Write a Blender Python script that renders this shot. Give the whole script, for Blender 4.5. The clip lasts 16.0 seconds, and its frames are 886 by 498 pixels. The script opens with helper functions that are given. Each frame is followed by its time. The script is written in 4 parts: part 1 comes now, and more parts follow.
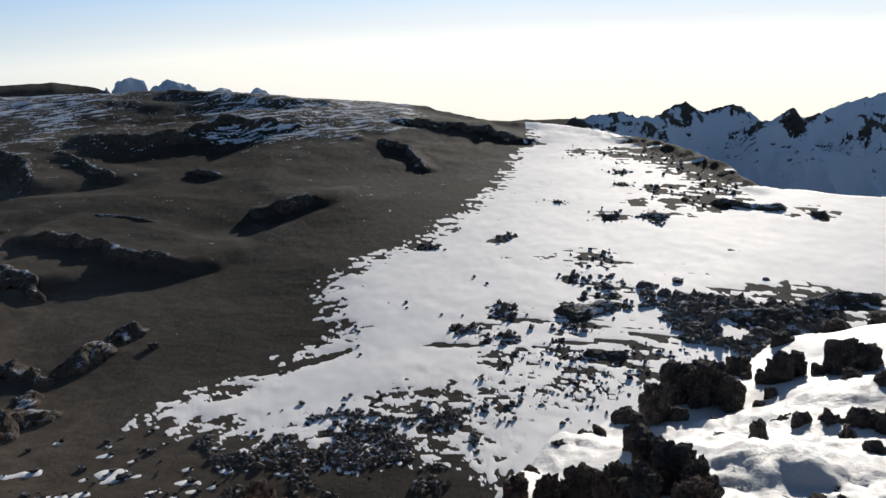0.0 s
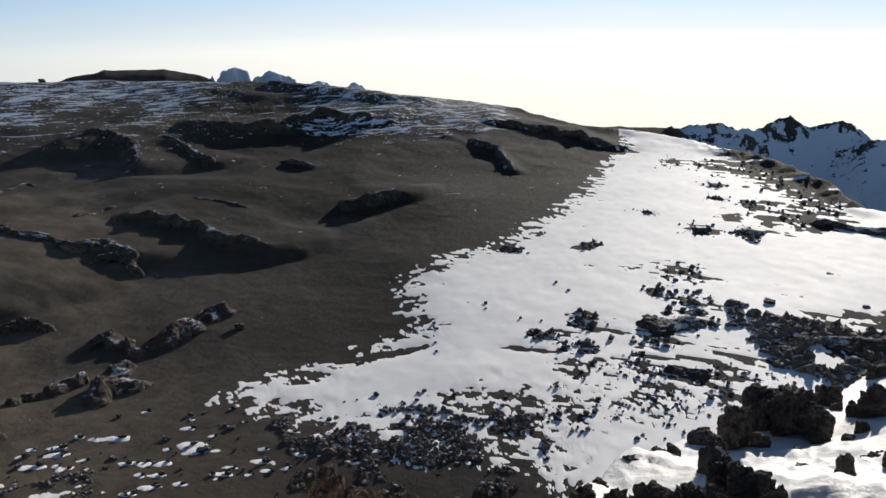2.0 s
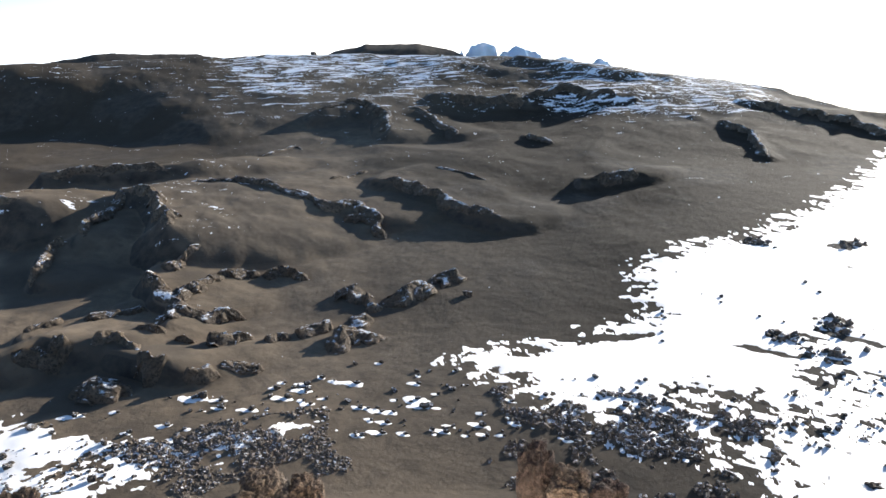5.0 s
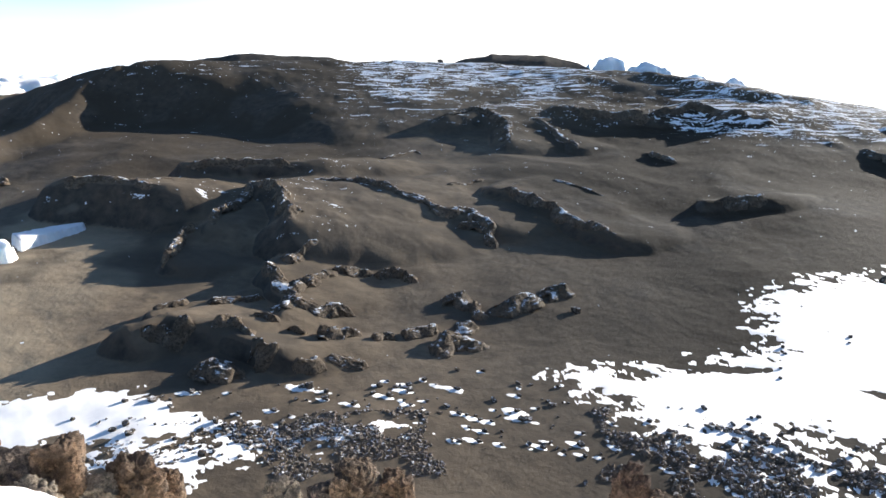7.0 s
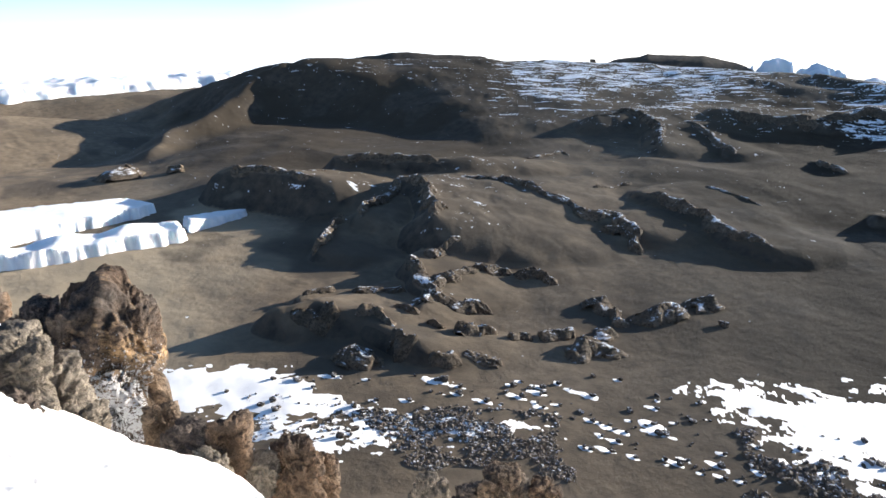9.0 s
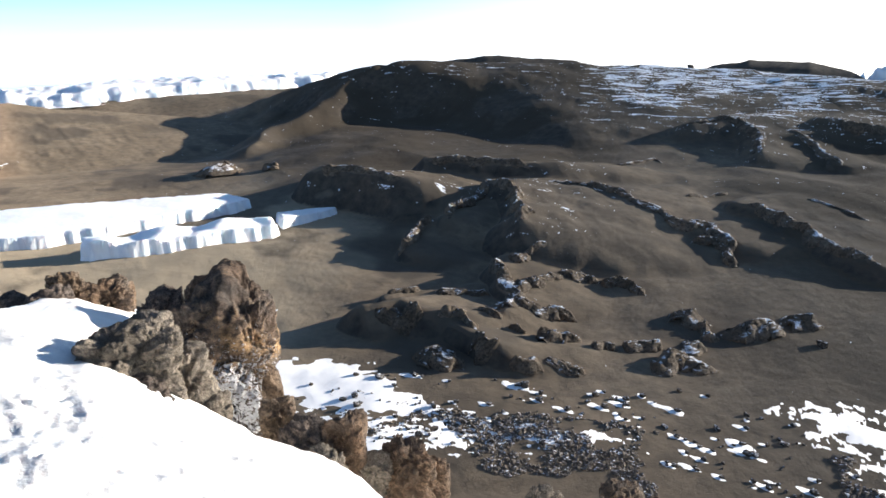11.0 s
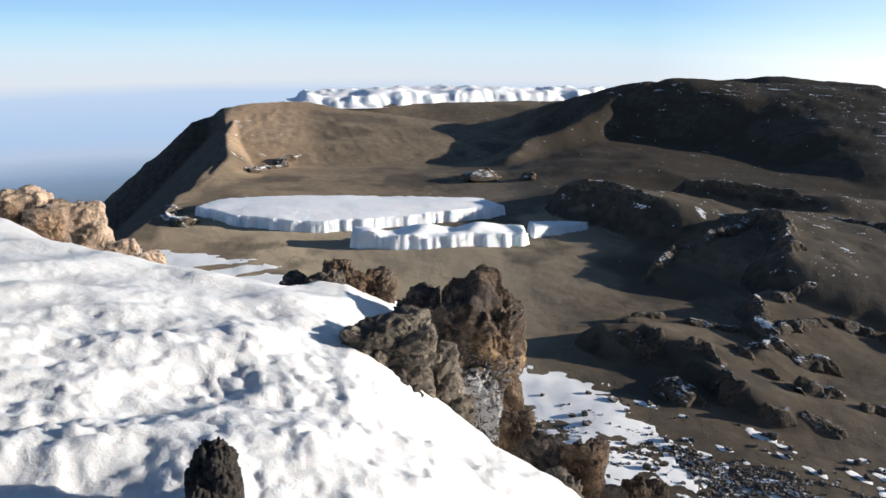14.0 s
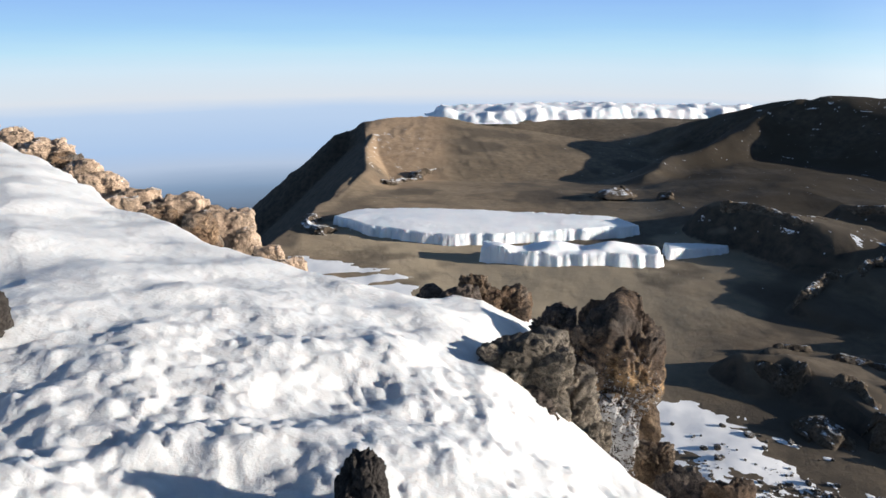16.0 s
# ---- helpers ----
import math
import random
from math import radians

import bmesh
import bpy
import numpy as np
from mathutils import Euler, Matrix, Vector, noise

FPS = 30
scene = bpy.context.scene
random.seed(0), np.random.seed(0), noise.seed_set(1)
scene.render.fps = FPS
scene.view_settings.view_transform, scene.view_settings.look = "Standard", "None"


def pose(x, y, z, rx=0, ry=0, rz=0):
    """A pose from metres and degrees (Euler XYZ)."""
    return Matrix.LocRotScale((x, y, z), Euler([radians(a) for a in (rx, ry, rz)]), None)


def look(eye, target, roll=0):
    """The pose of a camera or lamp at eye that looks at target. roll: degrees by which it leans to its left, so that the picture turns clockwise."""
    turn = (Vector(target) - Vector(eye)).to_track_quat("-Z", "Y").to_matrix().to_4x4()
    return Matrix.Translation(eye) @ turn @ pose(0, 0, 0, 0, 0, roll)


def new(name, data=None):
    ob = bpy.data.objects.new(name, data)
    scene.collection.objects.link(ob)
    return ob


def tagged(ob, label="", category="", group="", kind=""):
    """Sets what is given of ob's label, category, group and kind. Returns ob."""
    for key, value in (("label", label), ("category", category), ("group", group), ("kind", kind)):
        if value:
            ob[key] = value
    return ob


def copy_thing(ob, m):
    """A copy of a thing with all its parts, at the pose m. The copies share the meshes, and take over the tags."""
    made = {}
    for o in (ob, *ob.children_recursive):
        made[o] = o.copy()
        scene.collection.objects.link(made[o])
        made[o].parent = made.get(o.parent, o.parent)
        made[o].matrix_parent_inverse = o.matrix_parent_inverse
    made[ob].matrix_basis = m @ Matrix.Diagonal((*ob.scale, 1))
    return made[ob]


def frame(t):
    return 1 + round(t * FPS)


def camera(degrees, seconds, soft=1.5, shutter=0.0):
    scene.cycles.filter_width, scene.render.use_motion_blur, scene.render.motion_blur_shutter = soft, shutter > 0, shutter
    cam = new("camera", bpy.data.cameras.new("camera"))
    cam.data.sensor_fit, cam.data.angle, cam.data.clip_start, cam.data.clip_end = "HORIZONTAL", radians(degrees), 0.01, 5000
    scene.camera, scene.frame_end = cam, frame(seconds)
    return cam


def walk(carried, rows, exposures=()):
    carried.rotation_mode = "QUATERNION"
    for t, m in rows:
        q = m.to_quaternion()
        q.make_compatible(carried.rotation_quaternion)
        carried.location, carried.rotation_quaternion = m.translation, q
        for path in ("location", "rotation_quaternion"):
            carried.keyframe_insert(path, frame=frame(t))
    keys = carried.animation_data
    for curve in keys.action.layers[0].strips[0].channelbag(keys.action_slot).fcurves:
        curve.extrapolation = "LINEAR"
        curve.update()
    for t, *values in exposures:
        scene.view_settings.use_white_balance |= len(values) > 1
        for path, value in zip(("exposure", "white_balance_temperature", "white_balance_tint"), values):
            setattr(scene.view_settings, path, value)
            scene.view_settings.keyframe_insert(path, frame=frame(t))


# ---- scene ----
EXPOSURES = [(0.0, 0.26), (2.0, 0.28), (3.5, 0.46), (4.5, 1.12), (5.0, 1.74), (8.0, 1.75), (11.0, 1.60), (12.5, 1.08), (14.0, 0.88), (16.0, 0.83)]
cam = camera(61.04, 16.0)
walk(cam, [
    (0.0, pose(0.000, 0.400, 1.650, 72.00, 1.80, 0.00)),
    (0.5, pose(0.002, 0.400, 1.650, 71.66, 0.89, 1.60)),
    (1.0, pose(0.004, 0.400, 1.650, 71.82, 0.69, 3.86)),
    (1.5, pose(0.006, 0.400, 1.650, 72.18, 0.29, 5.51)),
    (2.0, pose(0.008, 0.400, 1.650, 72.16, 0.10, 7.19)),
    (2.5, pose(0.010, 0.400, 1.650, 71.81, -0.18, 8.55)),
    (3.0, pose(0.012, 0.400, 1.650, 71.55, -0.03, 10.77)),
    (3.5, pose(0.014, 0.400, 1.650, 71.58, 0.40, 12.82)),
    (4.0, pose(0.016, 0.400, 1.650, 71.56, 0.33, 15.20)),
    (4.5, pose(0.018, 0.400, 1.650, 70.77, 0.76, 18.75)),
    (5.0, pose(0.020, 0.400, 1.650, 70.59, 1.10, 25.21)),
    (5.2, pose(0.021, 0.400, 1.650, 70.73, 0.61, 27.56)),
    (7.3, pose(0.046, 0.402, 1.620, 71.50, -0.08, 36.13)),
    (7.5, pose(0.030, 0.400, 1.620, 71.46, 0.09, 37.50)),
    (8.0, pose(0.000, 0.378, 1.635, 70.90, 0.12, 40.50)),
    (8.2, pose(-0.012, 0.364, 1.655, 70.89, 0.20, 42.12)),
    (10.3, pose(-0.240, 0.225, 1.667, 71.78, 0.31, 48.63)),
    (10.5, pose(-0.262, 0.200, 1.672, 71.74, 0.52, 49.65)),
    (11.0, pose(-0.340, 0.155, 1.660, 71.56, 0.10, 52.59)),
    (11.5, pose(-0.395, 0.150, 1.645, 71.89, -0.62, 56.45)),
    (12.0, pose(-0.415, 0.156, 1.650, 72.15, -0.15, 61.52)),
    (12.5, pose(-0.450, 0.170, 1.640, 71.67, -0.05, 64.86)),
    (13.0, pose(-0.476, 0.166, 1.645, 71.91, -0.30, 67.14)),
    (13.5, pose(-0.510, 0.153, 1.643, 72.56, -0.74, 69.90)),
    (14.0, pose(-0.538, 0.136, 1.640, 72.49, -0.47, 72.42)),
    (14.5, pose(-0.548, 0.111, 1.644, 72.60, -0.69, 75.06)),
    (15.0, pose(-0.553, 0.089, 1.648, 72.84, -0.41, 77.67)),
    (15.5, pose(-0.560, 0.070, 1.655, 73.28, 0.01, 80.28)),
    (16.0, pose(-0.574, 0.050, 1.660, 73.61, 0.05, 82.55)),
], EXPOSURES)


# ---- light ----
SUN_AZ, SUN_EL = -20.0, 13.0          # degrees; azimuth counted to the left of +y


def toward(az, el):
    a, e = radians(az), radians(el)
    return Vector((-math.sin(a) * math.cos(e), math.cos(a) * math.cos(e), math.sin(e)))


world = bpy.data.worlds.new("world")
scene.world = world
world.use_nodes = True
wn = world.node_tree.nodes
sky = wn.new("ShaderNodeTexSky")
sky.sky_type = "NISHITA"
sky.sun_disc = False
sky.sun_elevation = radians(SUN_EL)
sky.sun_rotation = radians(-SUN_AZ)
sky.altitude = 2500
sky.air_density, sky.dust_density, sky.ozone_density = 1.0, 0.3, 2.0
wn["Background"].inputs["Strength"].default_value = 0.061
world.node_tree.links.new(sky.outputs[0], wn["Background"].inputs["Color"])

sun = new("sun", bpy.data.lights.new("sun", "SUN"))
sun.data.energy, sun.data.angle, sun.data.color = 4.9, radians(0.55), (1.0, 0.92, 0.81)
sun.matrix_world = look((0, 0, 0), -toward(SUN_AZ, SUN_EL))


# ---- number tools ----
def lattice(ix, iy, iz, seed):
    h = (ix * 374761393 + iy * 668265263 + iz * 2147483647 + seed * 974634777) & 0xFFFFFFFF
    h = ((h ^ (h >> 13)) * 1274126177) & 0xFFFFFFFF
    h = ((h ^ (h >> 16)) * 2246822519) & 0xFFFFFFFF
    return ((h ^ (h >> 15)) & 0xFFFF) / 32767.5 - 1.0


def noise2(x, y, seed=0):
    x, y = np.asarray(x, float), np.asarray(y, float)
    fx, fy = np.floor(x), np.floor(y)
    ix, iy = fx.astype(np.int64), fy.astype(np.int64)
    u, v = x - fx, y - fy
    u, v = u * u * u * (u * (6 * u - 15) + 10), v * v * v * (v * (6 * v - 15) + 10)
    a, b = lattice(ix, iy, 0, seed), lattice(ix + 1, iy, 0, seed)
    c, d = lattice(ix, iy + 1, 0, seed), lattice(ix + 1, iy + 1, 0, seed)
    return (a + (b - a) * u) * (1 - v) + (c + (d - c) * u) * v


def fbm(x, y, octaves=4, seed=0, gain=0.5):
    out, amp, f = 0.0, 1.0, 1.0
    for i in range(octaves):
        out = out + amp * noise2(x * f + 17.3 * i, y * f - 9.1 * i, seed + i)
        amp, f = amp * gain, f * 2.03
    return out


def ridged(x, y, octaves=4, seed=0, gain=0.5):
    out, amp, f = 0.0, 1.0, 1.0
    for i in range(octaves):
        out = out + amp * (1 - 2 * np.abs(noise2(x * f + 7.7 * i, y * f + 3.1 * i, seed + i)))
        amp, f = amp * gain, f * 2.07
    return out


def noise3(p, seed=0):
    f = np.floor(p)
    i = f.astype(np.int64)
    w = p - f
    w = w * w * w * (w * (6 * w - 15) + 10)
    out = 0.0
    for dx in (0, 1):
        for dy in (0, 1):
            for dz in (0, 1):
                k = (w[:, 0] if dx else 1 - w[:, 0]) * (w[:, 1] if dy else 1 - w[:, 1]) * (w[:, 2] if dz else 1 - w[:, 2])
                out = out + k * lattice(i[:, 0] + dx, i[:, 1] + dy, i[:, 2] + dz, seed)
    return out


def domes2(x, y, seed=0):
    """Packed rounded lumps, 0 in the joints and 1 on top."""
    ix, iy = np.floor(x).astype(np.int64), np.floor(y).astype(np.int64)
    best = np.full(np.shape(x), 9.0)
    for dx in (-1, 0, 1):
        for dy in (-1, 0, 1):
            jx, jy = ix + dx, iy + dy
            px, py = jx + 0.5 + 0.45 * lattice(jx, jy, 1, seed), jy + 0.5 + 0.45 * lattice(jx, jy, 2, seed)
            best = np.minimum(best, (x - px) ** 2 + (y - py) ** 2)
    return np.sqrt(np.clip(1 - best / 0.75, 0, 1))


def pillows(x, y, seed=0):
    """Packed soft pillows, low in the creases and 1 on top."""
    ix, iy = np.floor(x).astype(np.int64), np.floor(y).astype(np.int64)
    best = np.full(np.shape(x), 9.0)
    for dx in (-1, 0, 1):
        for dy in (-1, 0, 1):
            jx, jy = ix + dx, iy + dy
            px, py = jx + 0.5 + 0.45 * lattice(jx, jy, 1, seed), jy + 0.5 + 0.45 * lattice(jx, jy, 2, seed)
            best = np.minimum(best, (x - px) ** 2 + (y - py) ** 2 + 0.25 * (1 + lattice(jx, jy, 3, seed)))
    return np.maximum(1 - best, 0.28 + 0.30 * (1 - best))


def smooth(a, b, x):
    t = np.clip((x - a) / (b - a), 0, 1)
    return t * t * (3 - 2 * t)


def softmax2(a, b, k):
    h = np.clip(0.5 + 0.5 * (a - b) / k, 0, 1)
    return b + (a - b) * h + k * h * (1 - h)


def polar(az, r):
    a = np.radians(az)
    return -r * np.sin(a), r * np.cos(a)


def line_height(x, y, pts, slope, blunt=0.0):
    """A crest through (x, y, z) points whose sides fall off at the slope; blunt: metres by which it is rounded."""
    best = np.full(np.shape(x), -9999.0)
    for (x0, y0, z0), (x1, y1, z1) in zip(pts, pts[1:]):
        ex, ey = x1 - x0, y1 - y0
        t = np.clip(((x - x0) * ex + (y - y0) * ey) / (ex * ex + ey * ey), 0, 1)
        d = np.hypot(x - x0 - t * ex, y - y0 - t * ey)
        best = np.maximum(best, z0 + t * (z1 - z0) - slope * (np.sqrt(d * d + blunt * blunt) - blunt))
    return best


def terrace(x, y, pts, tall, slope):
    """A crest that falls off gently towards the sun and steeply away from it."""
    sx, sy = toward(SUN_AZ, 0)[:2]
    best = np.zeros(np.shape(x))
    for (x0, y0), (x1, y1) in zip(pts, pts[1:]):
        ex, ey = x1 - x0, y1 - y0
        t = np.clip(((x - x0) * ex + (y - y0) * ey) / (ex * ex + ey * ey), 0, 1)
        ax, ay = x - x0 - t * ex, y - y0 - t * ey
        d = np.sqrt(ax * ax + ay * ay + 9.0) - 3.0
        c = np.clip((ax * sx + ay * sy) / (d + 3.0), -1, 1)
        best = np.maximum(best, tall - slope * d * (1.0 - 0.78 * c))
    return best


def inside(x, y, pts):
    """Signed distance to a closed outline, positive inside."""
    best, odd = np.full(np.shape(x), 1e9), np.zeros(np.shape(x), bool)
    for (x0, y0), (x1, y1) in zip(pts, pts[1:] + pts[:1]):
        ex, ey = x1 - x0, y1 - y0
        t = np.clip(((x - x0) * ex + (y - y0) * ey) / (ex * ex + ey * ey), 0, 1)
        best = np.minimum(best, np.hypot(x - x0 - t * ex, y - y0 - t * ey))
        cross = (y0 > y) != (y1 > y)
        odd ^= cross & (x < (x1 - x0) * (y - y0) / ((y1 - y0) if y1 != y0 else 1e-9) + x0)
    return np.where(odd, best, -best)


def crest(*rows):
    """Crest points from (azimuth, distance, elevation) in degrees and metres, seen from the summit."""
    out = []
    for az, r, el in rows:
        x, y = polar(az, r)
        out.append((float(x), float(y), 1.65 + r * math.tan(radians(el))))
    return out


# ---- the lie of the land ----
FLOOR = -170.0
HILL = crest((57, 1230, -4.1), (54, 1235, -4.15), (50, 1240, -4.4), (44, 1240, -4.35), (31, 1240, -4.6), (21, 1200, -4.95), (12, 1120, -5.92), (6, 1080, -7.4), (0, 1060, -8.0), (-6.5, 1050, -8.5))
# the brow where the hill's shaded western face breaks off, closed round behind the hill
BROW = [(-1700, 1300), (-1010, 680), (-925, 722), (-827, 735), (-700, 690), (-610, 655), (-540, 630), (-400, 470), (300, 430), (1100, 2600), (-1700, 2600)]
HILL_TAIL = crest((57.5, 1235, -4.6), (62, 1290, -5.9), (66, 1330, -6.9))
HILL_SPUR = crest((57.6, 1220, -4.75), (59.4, 1170, -6.0), (62.6, 1080, -7.9), (65.2, 1000, -9.2), (67.5, 940, -10.2))
RIDGE_EAST = crest((-9, 1190, -8.5), (-11, 1230, -7.95), (-14.3, 1240, -8.2), (-17.8, 1290, -7.4), (-19, 1290, -7.95),
                   (-20.8, 1300, -7.2), (-23.1, 1270, -8.35), (-24.3, 1260, -7.5), (-25.2, 1260, -8.0), (-28, 1280, -7.9), (-36, 1350, -7.0))
PEAK_EAST = crest((-27.6, 1900, -7.9), (-28.9, 1900, -6.4), (-30.2, 1900, -6.0), (-36, 1900, -5.2))
RIM_WEST = crest((80, 1290, -7.0), (83, 1320, -6.25), (85.5, 1330, -6.3), (87.5, 1340, -6.7), (90.6, 1330, -7.5))
RIM_EDGE = crest((87.4, 1300, -7.0), (88.4, 1100, -8.6), (88.4, 930, -10.25), (90.8, 775, -12.4), (93.3, 685, -14.0), (95.8, 615, -15.5), (97.5, 590, -16.2))
MESA = crest((24.9, 1560, -4.55), (27.3, 1560, -4.05), (31, 1560, -4.05), (33, 1560, -4.4))
BACK_RIDGE = crest((43, 1500, -4.2), (46, 1500, -4.05), (49.5, 1500, -4.0), (52, 1500, -4.3))
# crests of old lava flows on the crater floor: plan points, height, side slope
FLOWS = [
    ([(-461, 403), (-435, 402), (-391, 371), (-366, 350)], 27, 0.65),
    ([(-355, 312), (-331, 297), (-297, 277), (-287, 257)], 10, 0.65),
    ([(-431, 333), (-453, 373), (-465, 402)], 15, 0.50),
    ([(-407, 277), (-437, 310), (-441, 329)], 9, 0.50),
    ([(-560, 405), (-526, 440), (-486, 477)], 25, 0.80),
    ([(-585, 308), (-540, 329), (-498, 338)], 29, 0.80),
    ([(-455, 460), (-419, 482), (-390, 485), (-355, 476), (-324, 471), (-306, 486), (-277, 471)], 10, 0.50),
    ([(-326, 554), (-286, 545), (-248, 524), (-226, 513), (-192, 503)], 10, 0.50),
    ([(-519, 750), (-504, 788), (-487, 807), (-442, 775), (-405, 715)], 13, 0.45),
    ([(-434, 821), (-389, 792), (-338, 744)], 7, 0.45),
    ([(-425, 869), (-386, 866), (-347, 879), (-309, 896)], 11, 0.45),
    ([(-313, 908), (-281, 953), (-212, 947)], 10, 0.45),
    ([(-158, 626), (-120, 652)], 8, 0.50),
    ([(-75, 908), (-49, 872), (-23, 792)], 4, 0.40),
    ([(-62, 1012), (-7, 1012), (43, 999), (95, 951)], 6, 0.40),
    ([(-268, 774), (-230, 753)], 3, 0.40),
    ([(-324, 196), (-319, 211), (-304, 217)], 14, 0.65),
    ([(-284, 223), (-263, 221), (-252, 226)], 10, 0.65),
    ([(-344, 224), (-341, 242), (-332, 261), (-315, 274)], 5, 0.50),
    ([(-398, 1112), (-317, 1080), (-228, 1056), (-175, 1080)], 5, 0.40),
]
OUT_AZ = [-180, -60, -45, -31, -23, -15, -6, 0, 6, 12, 20, 40, 55, 60, 83, 87, 88.3, 88.9, 91.4, 93.9, 96.4, 98.5, 105, 115, 130, 180]
OUT_R = [60, 500, 700, 755, 752, 980, 1090, 1150, 1340, 1400, 1720, 1720, 1750, 1780, 1560, 1400, 1290, 960, 770, 672, 600, 520, 320, 200, 90, 60]


def flow_at(x, y):
    """How high the old lava flows stand over the ash."""
    flow = np.zeros(np.shape(x))
    wob, wab = 5 * fbm(x / 26, y / 26, 2, 47, 0.35), 5 * fbm(x / 26, y / 26, 2, 49, 0.35)
    for pts, tall, slope in FLOWS:
        flow = np.maximum(flow, terrace(x + wob, y + wab, pts, tall, slope))
    return flow


def height(x, y):
    x, y = np.asarray(x, float), np.asarray(y, float)
    r = np.hypot(x, y)
    az = np.degrees(np.arctan2(-x, y))
    calm = 1 - 0.75 * smooth(12, 4, az) * smooth(1150, 1000, r)
    z = FLOOR + 3.0 * calm * fbm(x / 170, y / 170, 3, 5) + 0.7 * calm * fbm(x / 45, y / 45, 3, 11) + 0.11 * fbm(x / 9, y / 9, 2, 21)
    z = z - 30 * smooth(61, 69, az) * smooth(90, 86, az) * smooth(700, 1130, r) * smooth(1480, 1300, r)
    # rolling cinder benches in front of the hill
    bench = smooth(480, 760, r) * smooth(1250, 900, r) * smooth(-4, 14, az) * smooth(74, 56, az)
    z = z + bench * (9 + 2.5 * ridged(x / 210 + 0.3, y / 150, 2, 31))
    rough = 1.0 * fbm(x / 30, y / 30, 4, 41)
    wx, wy = x + 14 * fbm(x / 120, y / 120, 3, 43), y + 14 * fbm(x / 120, y / 120, 3, 44)
    gap = -inside(wx, wy, BROW)
    face = 0.46 * 0.5 * (gap + np.sqrt(gap * gap + 24.0 ** 2))
    hill = line_height(x, y, HILL, 0.155) + 1.6 * ridged(x / 140, y / 140, 4, 45) - 3 + rough - face
    tail = softmax2(line_height(wx, wy, HILL_TAIL, 0.5, 10), line_height(wx, wy, HILL_SPUR, 0.62, 5), 6)
    hill = softmax2(hill, tail + 0.6 * rough, 5)
    z = softmax2(z, hill, 12)
    flow = flow_at(x, y)
    z = z + flow * (0.95 + 0.05 * fbm(x / 20, y / 20, 3, 48, 0.5)) * smooth(0, 4, flow) + 0.1 * smooth(9, 17, flow) * fbm(x / 6, y / 6, 3, 50, 0.6)
    # outer flank of the mountain
    out = np.interp(az, OUT_AZ, OUT_R) + 14 * fbm(x / 60, y / 60, 3, 51)
    e = np.maximum(0, r - out)
    z = z - (0.75 + 0.6 * smooth(84, 88, az)) * e * smooth(0, 25, e) * (1 + 0.15 * fbm(x / 90, y / 90, 3, 55))
    z = z + 7 * ridged(x / 26, y / 26, 3, 57, 0.6) * smooth(6, 50, e) * smooth(84, 88, az)
    jag = ridged(x / 55, y / 55, 4, 61)
    lip = smooth(0, -60, np.abs(r - out) - 62) * smooth(-24.5, -21, az) * smooth(-9, -15, az)
    z = z + 3.5 * lip * (1 + 0.3 * jag) + 1.8 * lip * ridged(x / 16, y / 16, 3, 64, 0.6)
    floor_out = np.where(az < 10, -300.0 - 400 * smooth(1400, 2600, r), -1150.0)
    z = np.maximum(z, np.where(r > 600, floor_out, -1150.0) + 14 * fbm(x / 200, y / 200, 3, 66))
    z = np.maximum(z, line_height(x, y, RIDGE_EAST, 0.62) + 9 * jag - 6)
    z = np.maximum(z, line_height(x, y, PEAK_EAST, 0.55) + 6 * jag - 4)
    brow = 2.0 * ridged(x / 38, y / 38, 4, 63, 0.6)
    within = smooth(90, 88.5, az) * smooth(12, -12, r - np.interp(az, [80, 83, 85.5, 87.5, 90.6], [1290, 1320, 1330, 1340, 1330]))
    west = line_height(x, y, RIM_WEST, 0.84) * (1 - within) + line_height(x, y, RIM_WEST, 0.13) * within
    z = np.maximum(z, np.maximum(west + brow * (1 - 0.7 * within) - 3 + 2.4 * within, line_height(x, y, RIM_EDGE, 0.9, 6) + 0.4 * brow - 1))
    z = np.maximum(z, line_height(x, y, MESA, 0.45) + 1.5 * jag)
    z = np.maximum(z, line_height(x, y, BACK_RIDGE, 0.35) + 2.0 * jag)
    # the wall below the summit
    wall = smooth(235, 25, r)
    z = np.where(r < 235, FLOOR + (z - FLOOR) * (1 - wall) + 125 * wall, z)
    return z


# ---- materials ----
def material(name, rough=0.9):
    m = bpy.data.materials.new(name)
    m.use_nodes = True
    b = m.node_tree.nodes["Principled BSDF"]
    b.inputs["Roughness"].default_value = rough
    b.inputs["Specular IOR Level"].default_value = 0.2
    b.inputs["Diffuse Roughness"].default_value = 1.0
    return m, m.node_tree.nodes, m.node_tree.links, b


def tex(n, l, scale, detail=5, rough=0.6, vec=None, kind="Object", stretch=None):
    if vec is None:
        vec = n.new("ShaderNodeTexCoord").outputs[kind]
    if stretch:
        mp = n.new("ShaderNodeMapping")
        mp.inputs["Scale"].default_value = stretch
        l.new(vec, mp.inputs["Vector"])
        vec = mp.outputs[0]
    t = n.new("ShaderNodeTexNoise")
    t.inputs["Scale"].default_value = scale
    t.inputs["Detail"].default_value = detail
    t.inputs["Roughness"].default_value = rough
    l.new(vec, t.inputs["Vector"])
    return t.outputs["Fac"]


